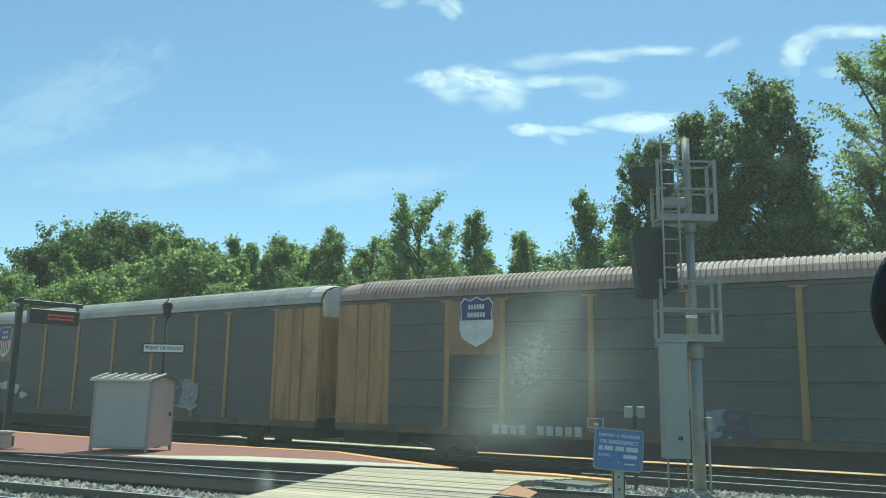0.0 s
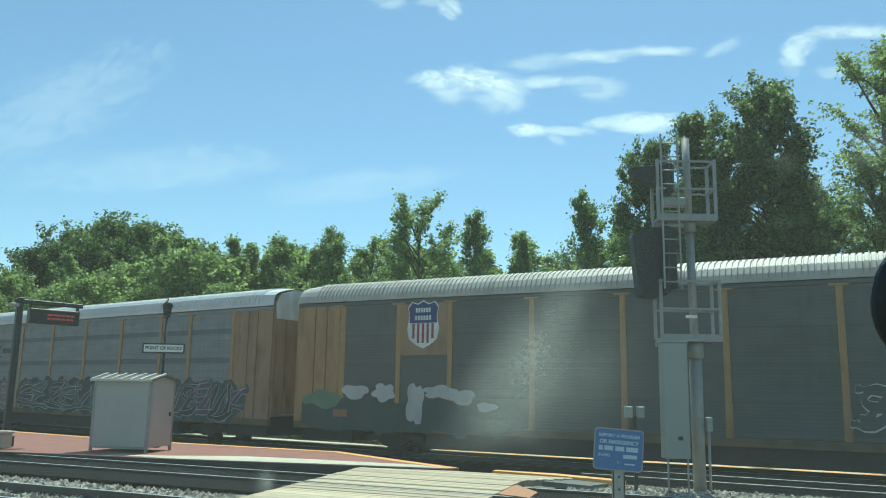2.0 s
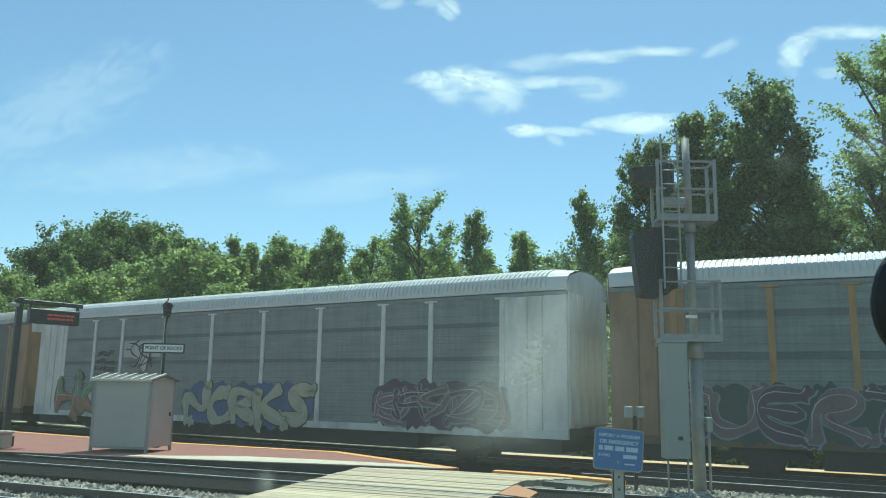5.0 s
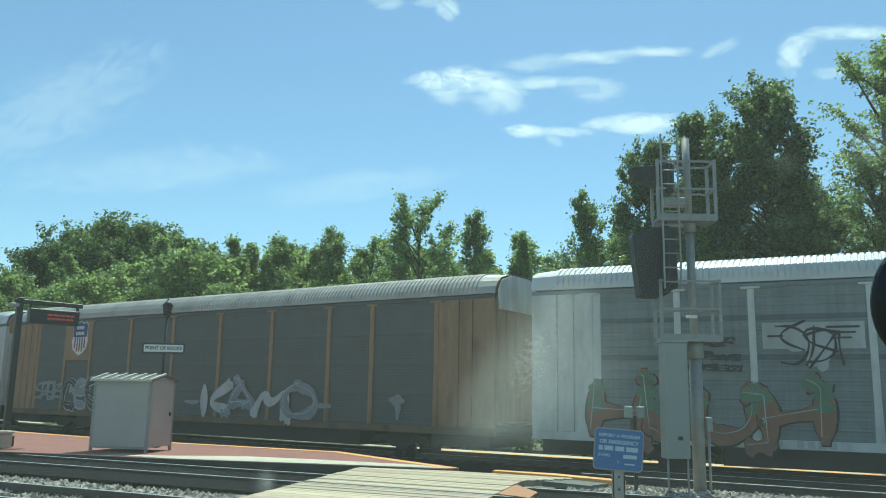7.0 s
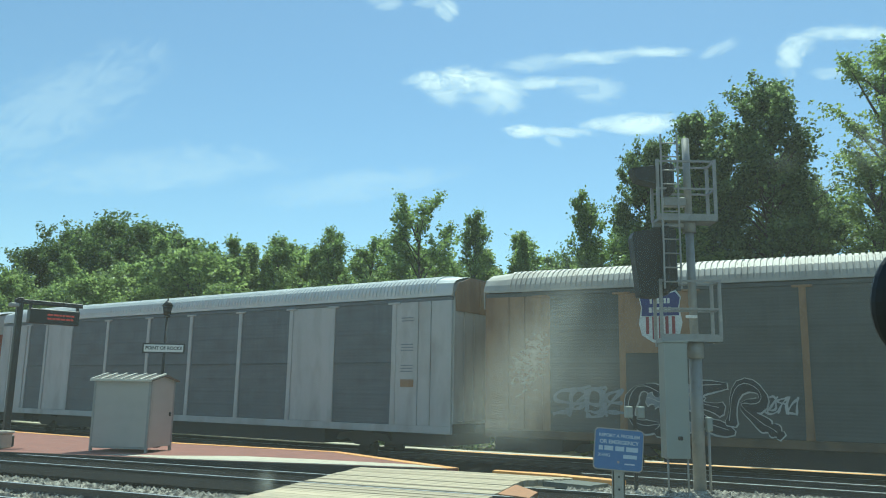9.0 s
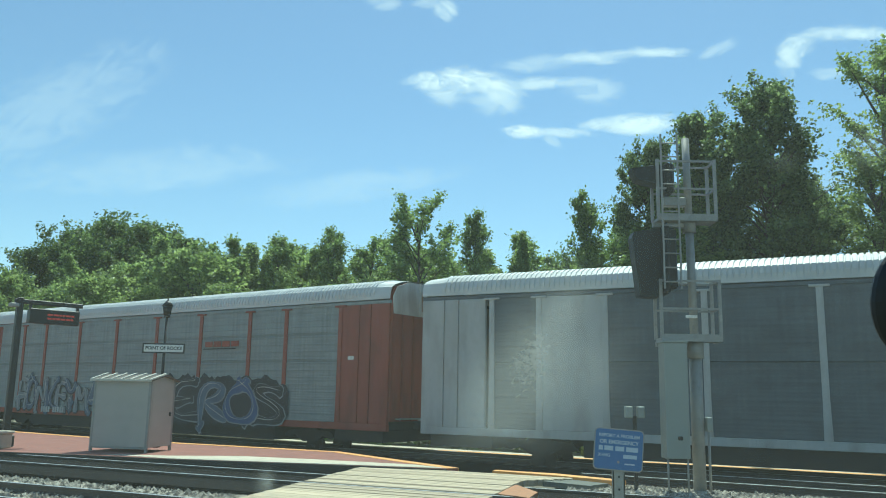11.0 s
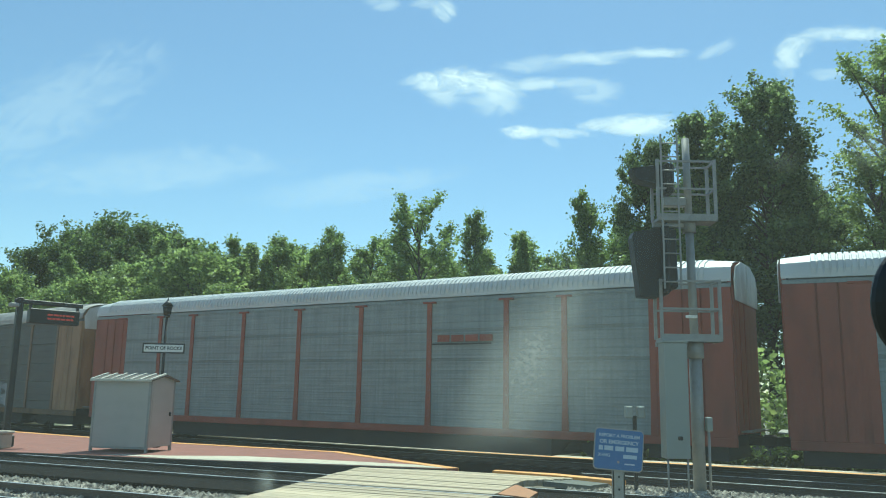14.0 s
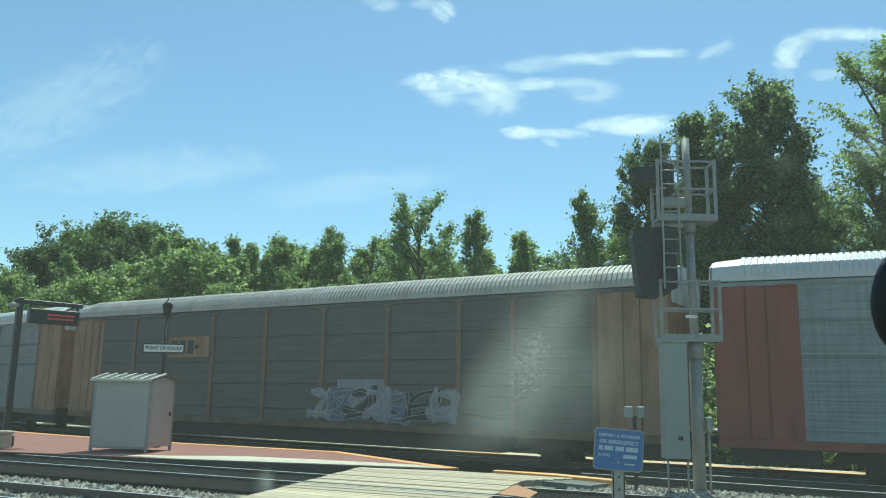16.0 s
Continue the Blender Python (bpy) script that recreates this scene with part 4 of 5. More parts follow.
def post_bm(flare):
    """Side post with a small cap and, at the foot, a flared gusset."""
    bm = B()
    w = 0.09
    z1 = EAVE - 0.2
    pts = [(-w - flare, SILL + 0.22), (w + flare, SILL + 0.22), (w + flare * 0.9, SILL + 0.42), (w, SILL + 1.25), (w, z1 - 0.02), (-w, z1 - 0.02), (-w, SILL + 1.25), (-w - flare * 0.9, SILL + 0.42)]
    prism(bm, pts, "y", -SIDE - 0.045, -SIDE + 0.03)
    box(bm, -w - 0.17, w + 0.17, -SIDE - 0.075, -SIDE + 0.02, z1 - 0.02, z1 + 0.045, 0.008)
    return fixed(bm)


def panel_bm(w, joints, band, ribs):
    """Rack side panel: sheets between the joints, shallow folds across them, recessed perforated bands."""
    bm = B()
    z0, z1 = SILL + 0.22, EAVE - 0.17
    deep = 0.03 if band < 0.03 else 0.002
    edges = [z0] + [z for j in joints for z in (j - band / 2, j + band / 2)] + [z1]
    prof = []
    for k in range(0, len(edges), 2):
        a, b = edges[k], edges[k + 1]
        prof += [(-SIDE + deep, a, 1), (-SIDE - 0.012, a + 0.015, 0)]
        n = max(1, round((b - a) * ribs))
        d = (b - a - 0.06) / n
        for q in range(n):
            c = a + 0.03 + d * q
            prof += [(-SIDE - 0.012, c, 0), (-SIDE - 0.003, c + d * 0.12, 0), (-SIDE - 0.003, c + d * 0.88, 0), (-SIDE - 0.012, c + d * 0.98, 0)]
        prof += [(-SIDE - 0.012, b - 0.015, 0), (-SIDE + deep, b, 0)]
    lo = [bm.verts.new((-w / 2, y, z)) for y, z, _ in prof]
    hi = [bm.verts.new((w / 2, y, z)) for y, z, _ in prof]
    for i in range(len(prof) - 1):
        f = bm.faces.new((lo[i], hi[i], hi[i + 1], lo[i + 1]))
        f.material_index = 1 if prof[i + 1][2] and band > 0.03 else 0
    return bm


def bogie_for(car, x):
    b = share("bolster", "bogie", lambda: box(B(), -0.25, 0.25, -1.0, 1.0, 0.3, 0.62, 0.03), M["under"], car, Matrix.Translation((x, 0, 0)), "grimy steel freight bogie")

    def frame_bm():
        bm = B()
        prism(bm, [(-1.25, 0.36), (-1.05, 0.58), (-0.45, 0.62), (-0.3, 0.74), (0.3, 0.74), (0.45, 0.62), (1.05, 0.58), (1.25, 0.36), (1.0, 0.32), (0.7, 0.42), (0.32, 0.2), (-0.32, 0.2), (-0.7, 0.42), (-1.0, 0.32)], "y", -1.13, -0.98)
        return fixed(bm)
    for k in (0, 180):
        share("sideframe", "side_frame", frame_bm, M["under"], b, Matrix.Rotation(radians(k), 4, "Z"))

    def wheels_bm():
        bm = B()
        for y in (-0.75, 0.75):
            o = math.copysign(1, y)
            tube(bm, (0, y - 0.045 * o, 0), (0, y + 0.07 * o, 0), 0.42, 24)
            tube(bm, (0, y - 0.075 * o, 0), (0, y - 0.045 * o, 0), 0.445, 24)
            tube(bm, (0, y + 0.07 * o, 0), (0, y + 0.085 * o, 0), 0.30, 16)
            box(bm, -0.02, 0.02, y + 0.084 * o - 0.01, y + 0.084 * o + 0.012, -0.28, 0.28)
        tube(bm, (0, -1.05, 0), (0, 1.05, 0), 0.085, 10)
        return bm
    out = []
    for dx in (-0.89, 0.89):
        out.append(share("wheelset", "wheelset", wheels_bm, M["wheel"], b, Matrix.Translation((dx, 0, 0.42))))
    return [(w, w.matrix_local.translation.copy()) for w in out]


def letter_strokes(rng, x0, x1, z0, z1):
    """The bent strokes of one sprayed letter in its cell."""
    w, h = x1 - x0, z1 - z0
    out = []
    lean = rng.uniform(-0.05, 0.18) * w
    kinds = rng.sample(("left", "right", "bowl", "bar", "slash", "hook"), rng.choice((3, 4, 4)))
    for kind in kinds:
        j = lambda: rng.uniform(-0.15, 0.15)
        line = {
            "left": [(0.12, 0.0), (0.08, 0.5), (0.16, 1.0)],
            "right": [(0.88, 1.0), (0.95, 0.45), (0.82, 0.0)],
            "bowl": [(0.15, 0.95), (0.85, 0.9), (0.9, 0.55), (0.2, 0.48)],
            "bar": [(0.05, 0.08), (0.5, 0.02), (0.98, 0.12)],
            "slash": [(0.15, 0.95), (0.55, 0.5), (0.92, 0.05)],
            "hook": [(0.9, 0.9), (0.4, 1.0), (0.1, 0.6), (0.35, 0.1), (0.9, 0.2)]}[kind]
        out.append([(x0 + (1 - u + j()) * w + lean * v, z0 + min(1.05, max(-0.05, v + j())) * h) for u, v in line])
    return out


def spray(bm, line, width, y, rng):
    """One sprayed stroke: a smooth band of uneven width."""
    pts = [Vector(p) for p in line]
    for _ in range(2):
        sm = [pts[0]]
        for p, q in zip(pts, pts[1:]):
            sm += [p.lerp(q, 0.28), p.lerp(q, 0.72)]
        pts = sm + [pts[-1]]
    a, b = (pts[0] - pts[1]).normalized(), (pts[-1] - pts[-2]).normalized()
    pts = [pts[0] + a * width * 0.6] + pts + [pts[-1] + b * width * 0.6]
    prev, phase = None, rng.uniform(0, 6)
    for i, p in enumerate(pts):
        d = pts[min(i + 1, len(pts) - 1)] - pts[max(i - 1, 0)]
        if d.length < 1e-6:
            continue
        d.normalize()
        w = width * (0.82 + 0.3 * math.sin(i * 0.8 + phase) + 0.12 * rng.random()) * (0.6 if i in (0, len(pts) - 1) else 1.0)
        c = (bm.verts.new((p.x - d.y * w, y, p.y + d.x * w)), bm.verts.new((p.x + d.y * w, y, p.y - d.x * w)))
        if prev:
            bm.faces.new((prev[0], c[0], c[1], prev[1]))
        prev = c


GLYPH = {
    "A": [[(0, 0), (0.22, 0.5), (0.5, 1)], [(0.5, 1), (0.78, 0.5), (1, 0)], [(0.15, 0.34), (0.85, 0.34)]],
    "C": [[(0.95, 0.85), (0.5, 1), (0.08, 0.75), (0.05, 0.25), (0.5, 0), (0.95, 0.15)]],
    "E": [[(0.95, 1), (0.1, 0.95), (0.08, 0.05), (0.95, 0)], [(0.1, 0.5), (0.75, 0.52)]],
    "H": [[(0.08, 1), (0.12, 0)], [(0.9, 1), (0.88, 0)], [(0.1, 0.5), (0.9, 0.52)]],
    "K": [[(0.08, 1), (0.12, 0)], [(0.95, 1), (0.18, 0.45), (0.98, 0)]],
    "M": [[(0.02, 0), (0.12, 1), (0.5, 0.3), (0.88, 1), (0.98, 0)]],
    "N": [[(0.08, 0), (0.1, 1), (0.88, 0), (0.9, 1)]],
    "O": [[(0.5, 1), (0.06, 0.8), (0.06, 0.2), (0.5, 0), (0.94, 0.2), (0.94, 0.8), (0.5, 1)]],
    "R": [[(0.1, 0), (0.1, 1), (0.85, 0.95), (0.85, 0.55), (0.15, 0.48), (0.95, 0)]],
    "S": [[(0.92, 0.9), (0.3, 1), (0.08, 0.72), (0.9, 0.3), (0.7, 0), (0.05, 0.08)]],
    "T": [[(0, 0.97), (1, 1)], [(0.5, 0.98), (0.48, 0)]],
    "U": [[(0.08, 1), (0.08, 0.25), (0.5, 0), (0.92, 0.25), (0.92, 1)]],
    "V": [[(0.02, 1), (0.45, 0), (0.98, 1)]],
    "Y": [[(0.02, 1), (0.5, 0.45), (0.98, 1)], [(0.5, 0.45), (0.45, 0)]],
}


def glyph_strokes(ch, rng, x0, x1, z0, z1):
    """The strokes of a known letter, leaning and swelling as sprayed ones do."""
    w, h = x1 - x0, z1 - z0
    lean, sag = rng.uniform(-0.12, 0.24), rng.uniform(-0.16, 0.16)
    out = [[(x0 + (u + lean * v + rng.uniform(-0.07, 0.07)) * w, z0 + (v + sag * (u - 0.5) + rng.uniform(-0.07, 0.07)) * h) for u, v in line] for line in GLYPH[ch]]
    for line in list(out):
        for p in (line[0], line[-1]):
            if rng.random() < 0.55:
                q = (p[0] + rng.uniform(-0.32, 0.32) * w, p[1] + math.copysign(rng.uniform(0.04, 0.2), p[1] - z0 - h / 2) * h)
                out.append([p, ((p[0] + q[0]) / 2 + 0.05 * w, (p[1] + q[1]) / 2), q])
    return out


def upper_half(line, z):
    """The stretches of a stroke that lie above z."""
    out, cur = [], []
    for (xa, za), (xb, zb) in zip(line, line[1:]):
        for k in range(7):
            p = (xa + (xb - xa) * k / 6, za + (zb - za) * k / 6)
            if p[1] >= z:
                cur.append(p)
            elif cur:
                out.append(cur)
                cur = []
    return [c for c in out + [cur] if len(c) > 2]


def ragged(car, x0, x1, z0, z1, material, seed, rough=0.1, y=-SIDE - 0.05, name="graffiti_ground"):
    """A ragged patch of sprayed paint."""
    rng = random.Random(seed)
    bm = B()
    n = max(8, int((x1 - x0) * 6))
    up, dn = [], []
    for i in range(n + 1):
        e = min(1.0, min(i, n - i) / n * 9)
        x, mid = x0 + (x1 - x0) * i / n, (z0 + z1) / 2
        e = 0.35 + 0.65 * math.sqrt(e)
        up.append((x, mid + (z1 - mid) * e + rough * (math.sin(i * 0.9 + seed) * 0.7 + rng.uniform(-0.8, 0.8))))
        dn.append((x, mid + (z0 - mid) * e + rough * (math.sin(i * 0.7 + seed * 2) * 0.5 + rng.uniform(-0.8, 0.8))))
    a = [bm.verts.new((x, y, z)) for x, z in up]
    b = [bm.verts.new((x, y, z)) for x, z in dn]
    for i in range(n):
        bm.faces.new((a[i], b[i], b[i + 1], a[i + 1]))
    return part(name, bm, M[material], car, "sprayed patch of paint")


def graffiti(car, x0, x1, z0, z1, word, fills, line, seed, back=None, wide=0.13, thin=0.035, crown=None, y=-SIDE - 0.052):
    """A sprayed piece on a ragged ground: outlined overlapping letters of a word, or a number of letter-like scrawls."""
    rng = random.Random(seed)
    if back:
        ragged(car, x0 - 0.15, x1 + 0.15, z0 - 0.05, z1 + 0.1, back, seed, 0.12, y + 0.002)
    letters = word if isinstance(word, int) else len(word)
    w = (x1 - x0) / letters
    for k in range(letters):
        dz = rng.uniform(-0.07, 0.07)
        if isinstance(word, int):
            ss = letter_strokes(rng, x0 + k * w - 0.12 * w, x0 + (k + 1) * w + 0.2 * w, z0 + 0.12 + dz, z1 - 0.12 + dz)
        else:
            ss = glyph_strokes(word[k], rng, x0 + k * w - 0.02 * w, x0 + (k + 1) * w + 0.06 * w, z0 + 0.14 + dz, z1 - 0.14 + dz)
        wd = min(wide * 0.95, w * 0.17)
        yk = y - 0.004 - 0.004 * (k % 4)
        bm = B()
        for q, st in enumerate(ss):
            spray(bm, st, wd, yk - 0.002 - 0.0003 * q, random.Random(seed * 31 + k * 7 + q))
        o = part("graffiti_letter", bm, M[fills[k % len(fills)]], car, "sprayed graffiti letter shape")
        if crown:
            bm = B()
            for q, st in enumerate(ss):
                for piece in upper_half(st, z0 + (z1 - z0) * 0.55):
                    spray(bm, piece, wd * 0.97, yk - 0.0045 - 0.0002 * q, random.Random(seed * 31 + k * 7 + q))
            part("upper_fill", bm, M[crown], o, "second paint colour on the letter's upper half")
        if wd > 0.12:
            bm = B()
            for q, st in enumerate(ss):
                up = [(x - wd * 0.35, z + wd * 0.3) for x, z in st]
                spray(bm, up, thin * 0.4, yk - 0.006 - 0.0003 * q, rng)
            part("shine", bm, M["palegrey"], o, "thin pale inner line")
        if line:
            bm = B()
            for q, st in enumerate(ss):
                spray(bm, [(x + thin * 0.5, z - thin * 0.5) for x, z in st], wd + thin * 1.35, yk - 0.0003 * q, random.Random(seed * 31 + k * 7 + q))
            part("outline", bm, M[line], o)


def blots(car, spots, material, label, y=-SIDE - 0.062):
    """Rounded uneven blots of paint, each (x, z, half width, half height)."""
    for k, (x, z, a, b) in enumerate(spots):
        rng = random.Random(k * 5 + int(abs(x) * 10))
        lobes, ph = rng.choice((3, 4, 5)), rng.uniform(0, 6)
        pts = []
        for q in range(26):
            g = q * 2 * math.pi / 26
            d = (0.68 + 0.34 * abs(math.sin(g * lobes / 2 + ph))) * rng.uniform(0.94, 1.06)
            pts.append((x + a * d * math.cos(g), z + b * d * math.sin(g)))
        part("paint_blot", fixed(prism(B(), pts, "y", y - 0.002 - 0.001 * (k % 3), y)), M[material], car, label)


def bars(car, name, material, label, rows, y=-SIDE - 0.05):
    """Plain bars in place of small print: rows of (x0, x1, z0, z1)."""
    bm = B()
    for x0, x1, z0, z1 in rows:
        box(bm, x0, x1, y - 0.008, y, z0, z1)
    return part(name, bm, M[material], car, label)


def emblem(car, xc, zc, stripes):
    """Railway shield: blue head with two pale bars, striped or plain body."""
    w, h = 0.60, 0.77
    y = -SIDE - 0.055

    def outline(k):
        return [(xc + a * w * k, zc + b * h * k) for a, b in ((-0.95, 0.72), (-0.72, 0.95), (-0.35, 0.86), (0, 1.0), (0.35, 0.86), (0.72, 0.95), (0.95, 0.72), (0.86, 0.35), (0.98, -0.2), (0.85, -0.62), (0.45, -0.84), (0, -1.0), (-0.45, -0.84), (-0.85, -0.62), (-0.98, -0.2), (-0.86, 0.35))]
    part("emblem_plate", box(B(), -9.49, -7.67, -SIDE - 0.05, -SIDE - 0.02, 3.26, EAVE - 0.2), M["tan"], car, "tan painted plate")
    e = part("emblem", fixed(prism(B(), outline(1.06), "y", y - 0.004, y)), M["paintwhite"], car, "shield emblem")
    head = [(xc + a * w, zc + b * h) for a, b in ((-0.95, 0.72), (-0.72, 0.95), (-0.35, 0.86), (0, 1.0), (0.35, 0.86), (0.72, 0.95), (0.95, 0.72), (0.86, 0.35), (0.9, 0.06), (-0.9, 0.06), (-0.86, 0.35))]
    part("emblem_head", fixed(prism(B(), head, "y", y - 0.01, y - 0.004)), M["navy"], e, "dark blue shield head")
    for z, ww in ((0.62, 0.5), (0.28, 0.55)):
        for k in range(6):
            x = xc - ww * w + k * ww * w / 3
            part("pale_bar", box(B(), x + 0.01, x + ww * w / 3 - 0.02, y - 0.014, y - 0.01, zc + (z - 0.1) * h, zc + (z + 0.1) * h), M["paintwhite"], e)
    if stripes:
        for k in range(5):
            x = xc - 0.62 * w + k * 0.31 * w
            lo = -0.62 if abs(k - 2) > 1 else -0.82
            part("red_stripe", box(B(), x - 0.045, x + 0.045, y - 0.01, y - 0.004, zc + lo * h, zc + 0.04 * h), M["stripe"], e)


def autorack(name_label, post, panel, roof, end, hood="white", joints=(), band=0.018, ribs=1, flare=0.14, wide=(), solid="white", deck=None, posts=POSTS):
    car = thing("autorack_wagon", Matrix(), name_label, "rail wagon", "wagons of the passing train")
    P, S = M[post], M[panel]
    tagged(car)
    r = new("roof", roof_for(M[roof]))
    r.parent = car
    tagged(r, "cross-corrugated steel roof")
    for k in (0, 180):
        rot = Matrix.Rotation(radians(k), 4, "Z")
        share("sill", "side_sill", lambda: box(B(), -HALF + 0.02, HALF - 0.02, -SIDE - 0.03, -SIDE + 0.12, SILL - 0.02, SILL + 0.22, 0.01), P if deck is None else M[deck], car, rot)
        share("chord", "top_chord", lambda: box(B(), -HALF + 0.02, HALF - 0.02, -SIDE - 0.02, -SIDE + 0.1, EAVE - 0.17, EAVE - 0.05, 0.008), S, car, rot)
        for i, x in enumerate(posts):
            share(("post", flare), "side_post", lambda: post_bm(flare if 0 < i < 9 else 0.02), P, car, rot @ Matrix.Translation((x, 0, 0)))
        for i, (a, b) in enumerate(zip(posts, posts[1:])):
            w = b - a
            ms = M[solid] if i in wide else S
            pn = share(("panel", round(w, 2), joints, band, ribs, i in wide), "side_panel", lambda: panel_bm(w, () if i in wide else joints, band, 0.3 if i in wide else ribs), ms, car, rot @ Matrix.Translation(((a + b) / 2, 0, 0)))
            if len(pn.data.materials) < 2:
                pn.data.materials.append(M["mid" if panel == "silver" else "darkblue"])

        def corner_bm():
            bm = B()
            for x0, x1 in ((posts[-1] + 0.07, 12.62), (12.66, 13.14), (13.18, HALF - 0.02)):
                box(bm, x0, x1, -SIDE - 0.02 - 0.012 * (x0 > 12.6), -SIDE + 0.1, SILL + 0.22, EAVE - 0.17, 0.012)
            box(bm, posts[-1] + 0.05, HALF - 0.04, -SIDE + 0.02, -SIDE + 0.07, SILL + 0.2, EAVE - 0.15)
            for zz in (1.5, 2.3, 3.1, 3.9, 4.6):
                box(bm, 12.7, 13.1, -SIDE - 0.045, -SIDE - 0.03, zz, zz + 0.03)
            return bm
        for q in (0, 1):
            mm = rot if q == 0 else rot @ Matrix.Diagonal((-1, 1, 1, 1))
            if q == 0:
                share(("corner", posts[-1]), "corner_sheet", corner_bm, M[end], car, rot, "solid end sheet with rungs")
            else:
                def flipped():
                    bm = corner_bm()
                    bmesh.ops.scale(bm, vec=(-1, 1, 1), verts=bm.verts)
                    bmesh.ops.reverse_faces(bm, faces=bm.faces)
                    return bm
                share(("corner_b", posts[-1]), "corner_sheet", flipped, M[end], car, rot, "solid end sheet with rungs")

        def door_bm():
            bm = B()
            prism(bm, [(-1.52, EAVE - 0.12), (-1.52, EAVE + 0.1), (-1.3, EAVE + 0.44), (-0.6, TOP - 0.13), (0, TOP - 0.09), (0.6, TOP - 0.13), (1.3, EAVE + 0.44), (1.52, EAVE + 0.1), (1.52, EAVE - 0.12)], "x", HALF - 0.12, HALF - 0.03)
            return fixed(bm)
        d = share("door", "end_frame", door_bm, M[end], car, rot, "arched steel end frame")
        share("beam", "end_beam", lambda: box(B(), HALF - 0.14, HALF - 0.02, -SIDE + 0.1, SIDE - 0.1, SILL, SILL + 0.3, 0.02), M["under"], car, rot)
        for y0 in (-1.5, -0.9, -0.3, 0.3, 0.9):
            share(("leaf", abs(y0 + 0.3)), "door_leaf", lambda: box(B(), HALF - 0.1, HALF + 0.05 - 0.02 * abs(y0 + 0.3), 0.012, 0.588, SILL + 0.3, EAVE - 0.1, 0.02), M[end], d, Matrix.Translation((0, y0, 0)))
        if hood:
            def hood_bm():
                bm = B()
                prism(bm, [(-1.45, 4.7), (-1.52, EAVE + 0.06), (-1.3, EAVE + 0.43), (-0.6, TOP - 0.12), (0.6, TOP - 0.12), (1.3, EAVE + 0.43), (1.52, EAVE + 0.06), (1.45, 4.7)], "x", HALF + 0.055, HALF + 0.085)
                box(bm, HALF + 0.086, HALF + 0.09, -1.3, -0.4, 4.86, 4.92)
                box(bm, HALF + 0.086, HALF + 0.14, -0.03, 0.03, 4.72, TOP - 0.15)
                return fixed(bm)
            share("hood", "end_hood", hood_bm, M[hood], car, rot, "pale upper end sheet")
        share("coupler", "coupler", lambda: box(box(B(), HALF - 0.6, HALF + 0.52, -0.09, 0.09, 0.72, 0.98, 0.03), HALF + 0.36, HALF + 0.68, -0.16, 0.12, 0.68, 1.02, 0.05), M["under"], car, rot)
        share("step", "brake_step", lambda: box(B(), HALF - 0.02, HALF + 0.3, -1.2, 1.2, 1.1, 1.14), M["mast"], car, rot)
    share("deck", "underframe", lambda: box(box(box(box(B(), -HALF + 0.05, HALF - 0.05, -SIDE + 0.13, SIDE - 0.13, SILL + 0.1, SILL + 0.26), -8.5, 8.5, -1.42, 1.42, 0.20, SILL + 0.1), 11.5, 13.7, -1.4, 1.4, 0.32, SILL + 0.1), -13.7, -11.5, -1.4, 1.4, 0.32, SILL + 0.1), M["under"], car)
    wheels = bogie_for(car, -10.0) + bogie_for(car, 10.0)
    return car, wheels


train = []
TWO = (3.1, 4.06)

c = autorack("autorack wagon with yellow posts, dark panels and rusty roof", "yellow", "dark", "roof_rust", "yellow", deck="sill", joints=(1.54, 2.45, 3.38, 4.28), ribs=0.5)
emblem(c[0], -8.5, 4.33, False)
graffiti(c[0], -1.95, -0.3, 0.85, 1.75, 3, ("paintpurple", "paintgrey"), "paintblue", 51)
bars(c[0], "number_bar", "palegrey", "pale wagon number in plain bars", [(-7.9 + k * 0.3, -7.68 + k * 0.3, 0.8, 1.08) for k in range(10) if k != 4])
bars(c[0], "square_mark", "palegrey", "small pale square mark", [(-4.8, -4.3, 1.34, 1.37), (-4.8, -4.3, 1.08, 1.11), (-4.8, -4.77, 1.08, 1.37), (-4.33, -4.3, 1.08, 1.37), (-4.6, -4.45, 1.14, 1.24)])
train.append((-1, 0.06, c))

c = autorack("autorack wagon with yellow posts, dark tall panels and dusty roof", "yellow", "dark", "roof_dull", "yellow", deck="sill")
emblem(c[0], -8.6, 4.3, True)
ragged(c[0], -13.6, -4.8, 0.7, 1.8, "paintteal", 52, 0.12)
ragged(c[0], -13.6, -11.9, 1.5, 2.0, "paintgreen", 66, 0.09, -SIDE - 0.054)
blots(c[0], ((-11.3, 2.02, 0.62, 0.28), (-10.1, 2.0, 0.5, 0.34), (-8.85, 1.65, 0.38, 0.75), (-7.9, 2.05, 0.7, 0.24), (-7.1, 1.9, 0.55, 0.26), (-6.2, 1.6, 0.4, 0.16)), "palegrey", "chalky white sprayed cloud")
bars(c[0], "orange_plate", "paintorange", "small orange plate on the sill", [(-12.2, -11.6, 1.15, 1.4)], -SIDE - 0.06)
graffiti(c[0], 4.35, 7.15, 1.25, 2.42, 4, ("dark", "paintgrey"), "palegrey", 53, None, 0.17, 0.022)
train.append((0, -0.26, c))

